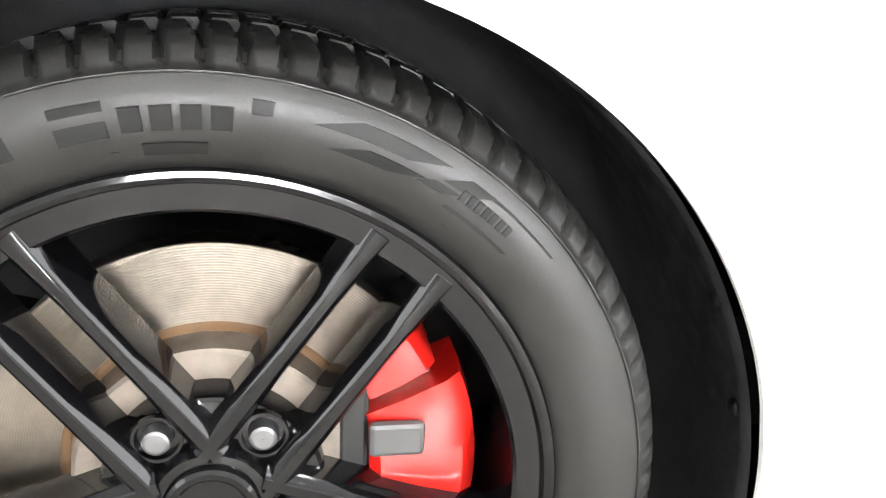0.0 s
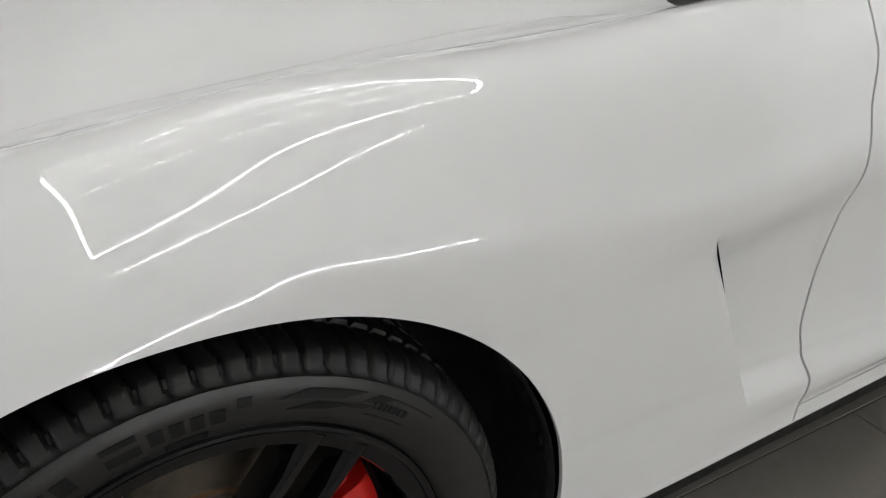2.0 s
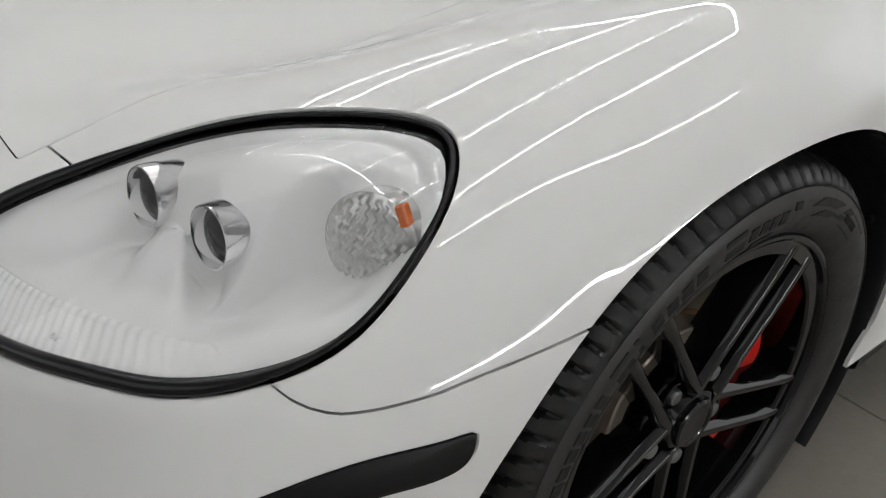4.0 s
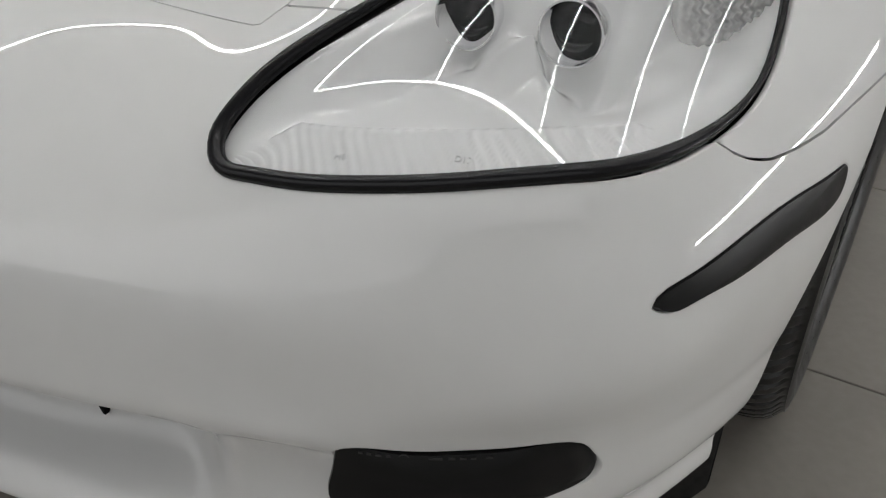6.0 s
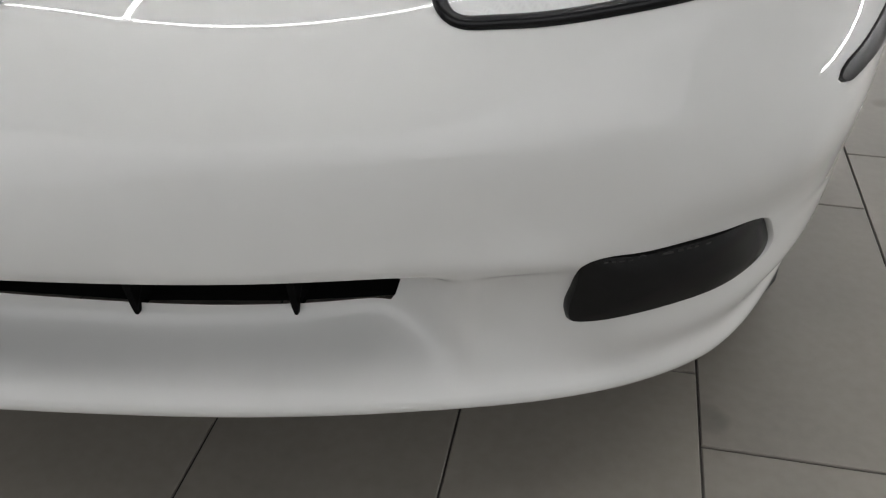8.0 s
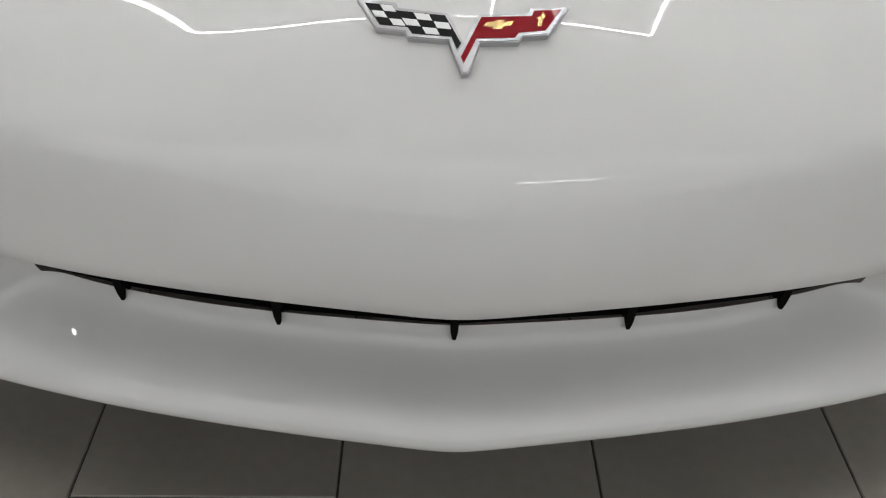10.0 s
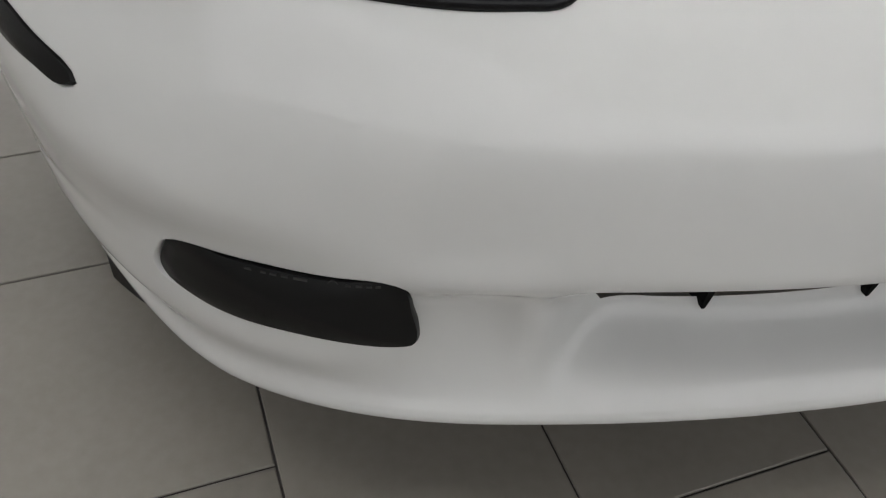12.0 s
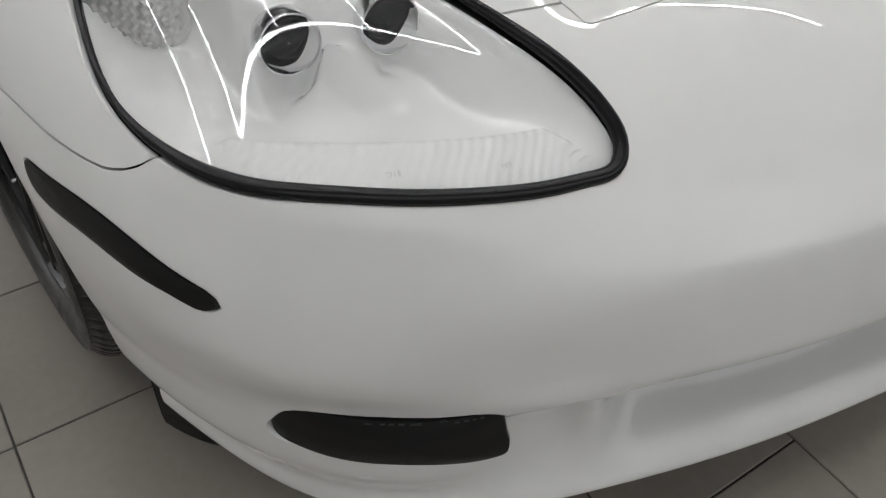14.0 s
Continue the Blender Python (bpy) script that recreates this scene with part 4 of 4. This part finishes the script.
# ---- wheels ----
def tyre_mesh():
    half = [(.092, .232), (.100, .240), (.108, .2455), (.114, .252), (.119, .265), (.1215, .279), (.120, .291), (.1168, .2990), (.1182, .2998), (.1182, .3006), (.1150, .3014),
            (.111, .306), (.106, .3125), (.099, .3180), (.090, .3215), (.078, .3238), (.066, .3250), (.064, .3185), (.057, .3182), (.055, .3256),
            (.040, .3260), (.022, .3263), (.020, .3190), (.013, .3190), (.011, .3264), (.004, .3265)]
    prof = half + [(-x, r) for x, r in half[::-1]]

    def tread(t, x, r):
        u = abs(x)
        if r < .3035 or .012 < u < .021 or .056 < u < .065:
            return r
        lean = 0.9 * (u / .1) ** 2 * (1 if x > 0 else -1) if u < .065 else 0.05 + .5 * (u - .065) / .05
        f = (t * 84 / (2 * math.pi) + lean) % 1
        deep = .0070 if u > .06 else .0050
        wide = .24 if u > .06 else .16
        if f < wide:
            return r - deep * min(1.0, (r - .3035) / .006)
        return r
    return smooth(revolve(prof, 84 * 8, tread), 35)


def arc_bar(a0, a1, r0, r1, x0, slope=0.0, n=10, lift=.0014, skew=0.0):
    """A raised bar on the sidewall between two angles and radii."""
    bm = bmesh.new()
    pts = np.zeros((4, n, 3))
    for k, t in enumerate(np.linspace(0, 1, n)):
        for i, (r, h) in enumerate(((r0, 0), (r0 + .0004, lift), (r1 - .0004, lift), (r1, 0))):
            a = a0 + (a1 - a0) * t + skew * (r - r0) / (r1 - r0)
            x = np.interp(r, [.2455, .252, .265, .279, .291, .300], [.108, .114, .119, .1215, .120, .1165])
            pts[i, k] = x + h - .0003, r * math.cos(a), r * math.sin(a)
    vs = grid_mesh(bm, pts)
    for end in (0, -1):
        bm.faces.new([vs[i][end] for i in range(4)])
    bmesh.ops.recalc_face_normals(bm, faces=bm.faces[:])
    return bm


def spoke_mesh():
    """One bar of a double spoke, along +y, with a raised spine."""
    bm = bmesh.new()
    rings = []
    for r, w, x in ((.028, .0105, .0945), (.07, .0098, .0955), (.12, .0088, .0975), (.17, .0085, .0995), (.208, .0100, .1010), (.226, .0130, .1015)):
        sec = [(-w, x - .050), (-w, x - .008), (-w * .55, x - .0012), (-w * .35, x), (w * .35, x), (w * .55, x - .0012), (w, x - .008), (w, x - .050)]
        rings.append([(b, r, a) for a, b in sec])
    grid_mesh(bm, np.array(rings), closed_v=True)
    bmesh.ops.holes_fill(bm, edges=[e for e in bm.edges if e.is_boundary])
    bmesh.ops.recalc_face_normals(bm, faces=bm.faces[:])
    return smooth(bm, 30)


def build_wheel(s, y=0.0):
    wheel = new("wheel")
    wheel.parent = car
    wheel["label"] = "gloss black five double spoke wheel with a low tyre"
    wheel.matrix_basis = Matrix.Translation((s * .790, y, .325)) @ Matrix.Rotation(0 if s > 0 else math.pi, 4, "Z")

    def put(name, bm, mat, label="", turn=None):
        ob = part(name, bm, mat, wheel, label)
        if turn is not None:
            ob.matrix_basis = turn
        return ob

    put("tyre", tyre_mesh(), M_RUBBER, "black low-profile road tyre")
    # sidewall writing and ornaments, angles from the rear horizontal upward
    letters = [(164 - 3.9 * k, 161.1 - 3.9 * k, .266, .283, 0) for k in range(6)] + [(138.5, 133, .264, .288, 0), (131.5, 130, .264, .288, 0)] + [(127 - 4.3 * k, 123.8 - 4.3 * k, .266, .283, 0) for k in range(4)]
    for a0, a1, r0, r1, skew in (*letters, (105.5, 99.5, .265, .287, 0), (98, 95.5, .267, .282, 0), (94.5, 92, .267, .282, 0), (91, 88.6, .267, .282, 0), (87.6, 85, .267, .282, 0), (83, 80.5, .279, .288, 0),
                                 (74, 66, .268, .276, -.10), (76, 64, .280, .290, -.10), (62, 58, .272, .290, -.12)):
        put("sidewall_mark", arc_bar(radians(a0), radians(a1), r0, r1, .119, skew=skew), M_MARK)
    put("sidewall_mark", arc_bar(radians(96), radians(88), .252, .260, .119), M_MARK)
    put("sidewall_mark", arc_bar(radians(57), radians(46), .266, .290, .119, lift=.0006, skew=-.1), M_MARK)
    for k in range(7):
        put("sidewall_mark", arc_bar(radians(55.5 - k * 1.25), radians(54.7 - k * 1.25), .275, .283, .119, lift=.0016, n=3), M_MARK)
    for k in range(40):
        a = radians(9 * k)
        if k % 4:
            put("sidewall_mark", arc_bar(a, a + .02, .2560, .2566, .119, n=3, lift=.0009), M_MARK)
    rim = smooth(revolve([(.090, .2400), (.1045, .2425), (.1075, .2405), (.1080, .2370), (.1060, .2335), (.1005, .2315), (.0990, .2150), (.0960, .2125), (.085, .2115), (.060, .2105),
                          (-.02, .206), (-.10, .214), (-.11, .232)], 128), 30)
    put("rim", rim, M_RIM, "gloss black alloy rim")
    for k in range(5):
        for off in (-.0265, .0265):
            put("spoke", spoke_mesh(), M_RIM, turn=pose(0, 0, 0, 54 + 72 * k, 0, 0) @ Matrix.Translation((0, 0, off)))
    put("hub", smooth(revolve([(.020, .079), (.070, .079), (.0775, .076), (.0790, .070), (.0790, .045), (.0865, .043), (.0925, .040), (.0935, .036), (.0935, .0335)], 80), 25), M_RIM)
    put("hub_cap", smooth(revolve([(.090, .0335), (.0985, .0325), (.1005, .030), (.1002, .026), (.0988, .024), (.0985, .0005)], 64), 25), M_RIM, "gloss black centre cap")
    for k in range(5):
        a = radians(54 + 72 * k)
        at = Matrix.Translation((0, .0603 * math.cos(a), .0603 * math.sin(a)))
        bm = smooth(revolve([(.055, .0105), (.084, .0105), (.0885, .0090), (.0895, .0070), (.0895, .0003)], 6 * 4), 25)
        put("lug_nut", bm, M_LUG, "silver lug nut", turn=at)
        bm = smooth(revolve([(.0800, .0175), (.0840, .0172), (.0840, .0150), (.060, .0140)], 32), 25)
        put("lug_well", bm, M_RIM, turn=at)
    put("brake_disc", smooth(revolve([(.006, .100), (.006, .172), (.007, .173), (.030, .173), (.031, .172), (.031, .106), (.030, .104)], 96), 25), M_DISC, "machined steel brake disc")
    put("disc_hat", smooth(revolve([(.030, .106), (.036, .104), (.052, .101), (.054, .098), (.054, .04)], 72), 25), M_HAT, "rusty brake disc hat")
    # brake caliper, behind the axle
    bm = bmesh.new()
    pts = []
    for t in np.radians(np.linspace(-44, 23, 26)):
        wob = .004 * math.cos(t * 9)
        sec = ((-.012, .112), (.052 + wob, .112), (.0605 + wob, .120), (.0620 + wob, .150), (.0600 + wob, .182), (.050, .194), (.030, .197), (-.012, .197))
        pts.append([(x, r * math.cos(t), r * math.sin(t)) for x, r in sec])
    grid_mesh(bm, np.array(pts), closed_v=True)
    bmesh.ops.holes_fill(bm, edges=[e for e in bm.edges if e.is_boundary])
    bmesh.ops.recalc_face_normals(bm, faces=bm.faces[:])
    put("brake_caliper", smooth(bm, 40), M_CALIPER, "glossy red brake caliper")
    bm = bmesh.new()
    box(bm, .058, .110, .015, .0672, .152, .043, .0042)
    put("caliper_badge", bm, M_GREY, "grey bar on the caliper")
    bm = bmesh.new()
    pts = []
    for t in np.radians(np.linspace(27, 40, 8)):
        pts.append([(x, r * math.cos(t), r * math.sin(t)) for x, r in ((-.012, .118), (.046, .118), (.054, .126), (.056, .150), (.053, .172), (.044, .180), (-.012, .182))])
    grid_mesh(bm, np.array(pts), closed_v=True)
    bmesh.ops.holes_fill(bm, edges=[e for e in bm.edges if e.is_boundary])
    bmesh.ops.recalc_face_normals(bm, faces=bm.faces[:])
    put("caliper_bridge", smooth(bm, 40), M_CALIPER)
    put("rust_ring", smooth(revolve([(.0312, .1055), (.0318, .1075), (.0318, .1115), (.0312, .1130)], 72), 25), M_RUST, "brown rust ring on the disc")
    bm = bmesh.new()
    box(bm, .03, .088, -.07, .055, .111, .07, .004)
    put("brake_pad", bm, M_BARREL)
    return wheel


wheel = build_wheel(1)
for s, y in ((1, 2.685), (-1, 0.0), (-1, 2.685)):
    other = copy_thing(wheel, Matrix.Translation((.790 if s > 0 else -.803, y, .325)) @ Matrix.Rotation(0 if s > 0 else math.pi + (.065 if y == 0 else 0), 4, "Z"))
    if s < 0:
        for ob in other.children:
            if ob.name.split(".")[0] in ("brake_caliper", "caliper_badge", "caliper_bridge", "brake_pad"):
                ob.matrix_basis = Matrix.Rotation(math.pi, 4, "X")


# ---- nose emblem: two crossed flags ----
def emblem_at(px, py, h):
    """From drawing units (tip at 905, 425) to the nose."""
    u, v = (px - 905) / 6600, (425 - py - (px - 905) * .010) / 385 * .0605
    y = -.7605 + v
    return Vector((u, y, .5199 + v * .52)) + Vector((0, -.46, .888)) * h


def emblem_piece(name, outline, low, high, mat, parent, label="", bevel=0.0):
    bm = bmesh.new()
    top = [bm.verts.new(emblem_at(x, y, high)) for x, y in outline]
    foot = [bm.verts.new(emblem_at(x, y, low)) for x, y in outline]
    face = bm.faces.new(top)
    for k in range(len(top)):
        bm.faces.new((top[k], foot[k], foot[k - 1], top[k - 1]))
    bmesh.ops.recalc_face_normals(bm, faces=bm.faces[:])
    if bevel:
        bmesh.ops.bevel(bm, geom=list(face.edges), offset=bevel, segments=2, affect="EDGES")
    return part(name, bm, mat, parent, label)


emblem = new("nose_emblem")
emblem.parent = car
emblem["label"] = "chrome emblem of crossed checkered and red flags"
frame_left = emblem_piece("flag_frame", [(340, 32), (548, 46), (562, 76), (828, 98), (905, 262), (868, 352), (828, 252), (618, 240), (602, 210), (456, 196)], -.002, .0040, M_SILVER, emblem, "chrome frame", .0009)
frame_right = emblem_piece("flag_frame", [(1462, 48), (1256, 62), (1246, 92), (982, 102), (906, 262), (866, 350), (896, 428), (926, 424), (990, 258), (1190, 248), (1210, 220), (1345, 205)], -.002, .0045, M_SILVER, emblem, "chrome frame", .0009)
emblem_piece("black_enamel", [(385, 56), (528, 66), (548, 95), (808, 116), (893, 268), (870, 300), (842, 232), (638, 220), (615, 186), (470, 176)], .003, .0044, M_BLACK_ENAMEL, emblem, "black enamel field")
emblem_piece("red_enamel", [(1418, 68), (1275, 78), (1262, 108), (998, 122), (890, 342), (905, 376), (972, 240), (1172, 230), (1192, 202), (1332, 186)], .003, .0049, M_RED, emblem, "red enamel field")


def cells(tl, tr, br, bl, cols, rows_, odd):
    tl, tr, br, bl = (np.array(p, float) for p in (tl, tr, br, bl))

    def at(a, b):
        return tuple((tl * (1 - a) + tr * a) * (1 - b) + (bl * (1 - a) + br * a) * b)
    for r in range(rows_):
        for c in range(cols):
            if (r + c) % 2 == odd:
                a0, a1, b0, b1 = (c + .04) / cols, (c + .96) / cols, (r + .05) / rows_, (r + .95) / rows_
                emblem_piece("white_check", [at(a0, b0), at(a1, b0), at(a1, b1), at(a0, b1)], .004, .0048, M_WHITE_ENAMEL, emblem)


cells((392, 58), (530, 68), (608, 184), (468, 174), 2, 3, 1)
cells((552, 96), (812, 120), (862, 232), (632, 218), 3, 3, 1)
emblem_piece("gold_bar", [(1005, 175), (1026, 152), (1065, 148), (1077, 137), (1123, 135), (1112, 148), (1166, 143), (1147, 168), (1111, 172), (1102, 187), (1052, 190), (1061, 176)], .0044, .0053, M_GOLD, emblem, "gold bar")
emblem_piece("gold_mark", [(1323, 84), (1335, 107), (1318, 131), (1306, 168), (1290, 162), (1298, 131), (1283, 119), (1310, 109)], .0044, .0053, M_GOLD, emblem, "small gold mark")

# ---- floor tiles ----
TILE_W, TILE_L, JOINT = .3015, .603, .0029
SKEW = Matrix.Rotation(.0059, 4, "Z")
START = {4: -.394, 3: -.590, 2: -.46, 1: -.26, 0: -.50, -1: -.775, -2: -.42}
tile_meshes = {}


def tile_data(w, l):
    key = (round(w, 3), round(l, 3))
    if key not in tile_meshes:
        bm = bmesh.new()
        a, b, c = w / 2 - JOINT / 2, l / 2 - JOINT / 2, .0012
        rings = [[(-a, -b, -.006), (a, -b, -.006), (a, b, -.006), (-a, b, -.006)], [(-a, -b, -c), (a, -b, -c), (a, b, -c), (-a, b, -c)],
                 [(-a + c, -b + c, 0), (a - c, -b + c, 0), (a - c, b - c, 0), (-a + c, b - c, 0)]]
        vs = grid_mesh(bm, np.array(rings), closed_v=True)
        bm.faces.new(vs[2])
        bmesh.ops.recalc_face_normals(bm, faces=bm.faces[:])
        me = bpy.data.meshes.new("tile")
        bm.to_mesh(me)
        bm.free()
        me.materials.append(M_TILE)
        tile_meshes[key] = me
    return tile_meshes[key]


random.seed(4)
far = bmesh.new()
for col in range(-14, 15):  # columns across the room
    u = -.1305 + TILE_W * (col + .5)
    if col == -3:
        joints = [-3.615 - .4, -3.615, -3.012, -2.41, -1.806, -1.203, -.600, -.220, .064, .38, .983, 1.586, 2.189, 2.79, 3.395, 4.0, 4.6, 5.2]
    elif col == -4:
        joints = [-.220 + TILE_L * k for k in range(-7, 9)]
    else:
        first = START.get(col, random.choice((0, .2, .4)) - .6)
        joints = [first + TILE_L * k for k in range(-7, 10)]
    for y0, y1 in zip(joints, joints[1:]):
        y0, y1 = max(y0, -4.47), min(y1, 5.47)
        if y1 - y0 < .02:
            continue
        m = SKEW @ Matrix.Translation((u, (y0 + y1) / 2, 0))
        near = abs(u) < 2.3 and -2.4 < (y0 + y1) / 2 < 2.6
        me = tile_data(TILE_W, y1 - y0)
        if near:
            ob = new("tile", me)
            ob.parent = floor
            ob.matrix_basis = m
        else:
            count = len(far.verts)
            far.from_mesh(me)
            far.verts.ensure_lookup_table()
            bmesh.ops.transform(far, matrix=m, verts=far.verts[count:])
tagged(part("tile_field", far, M_TILE, floor), kind="stuff")
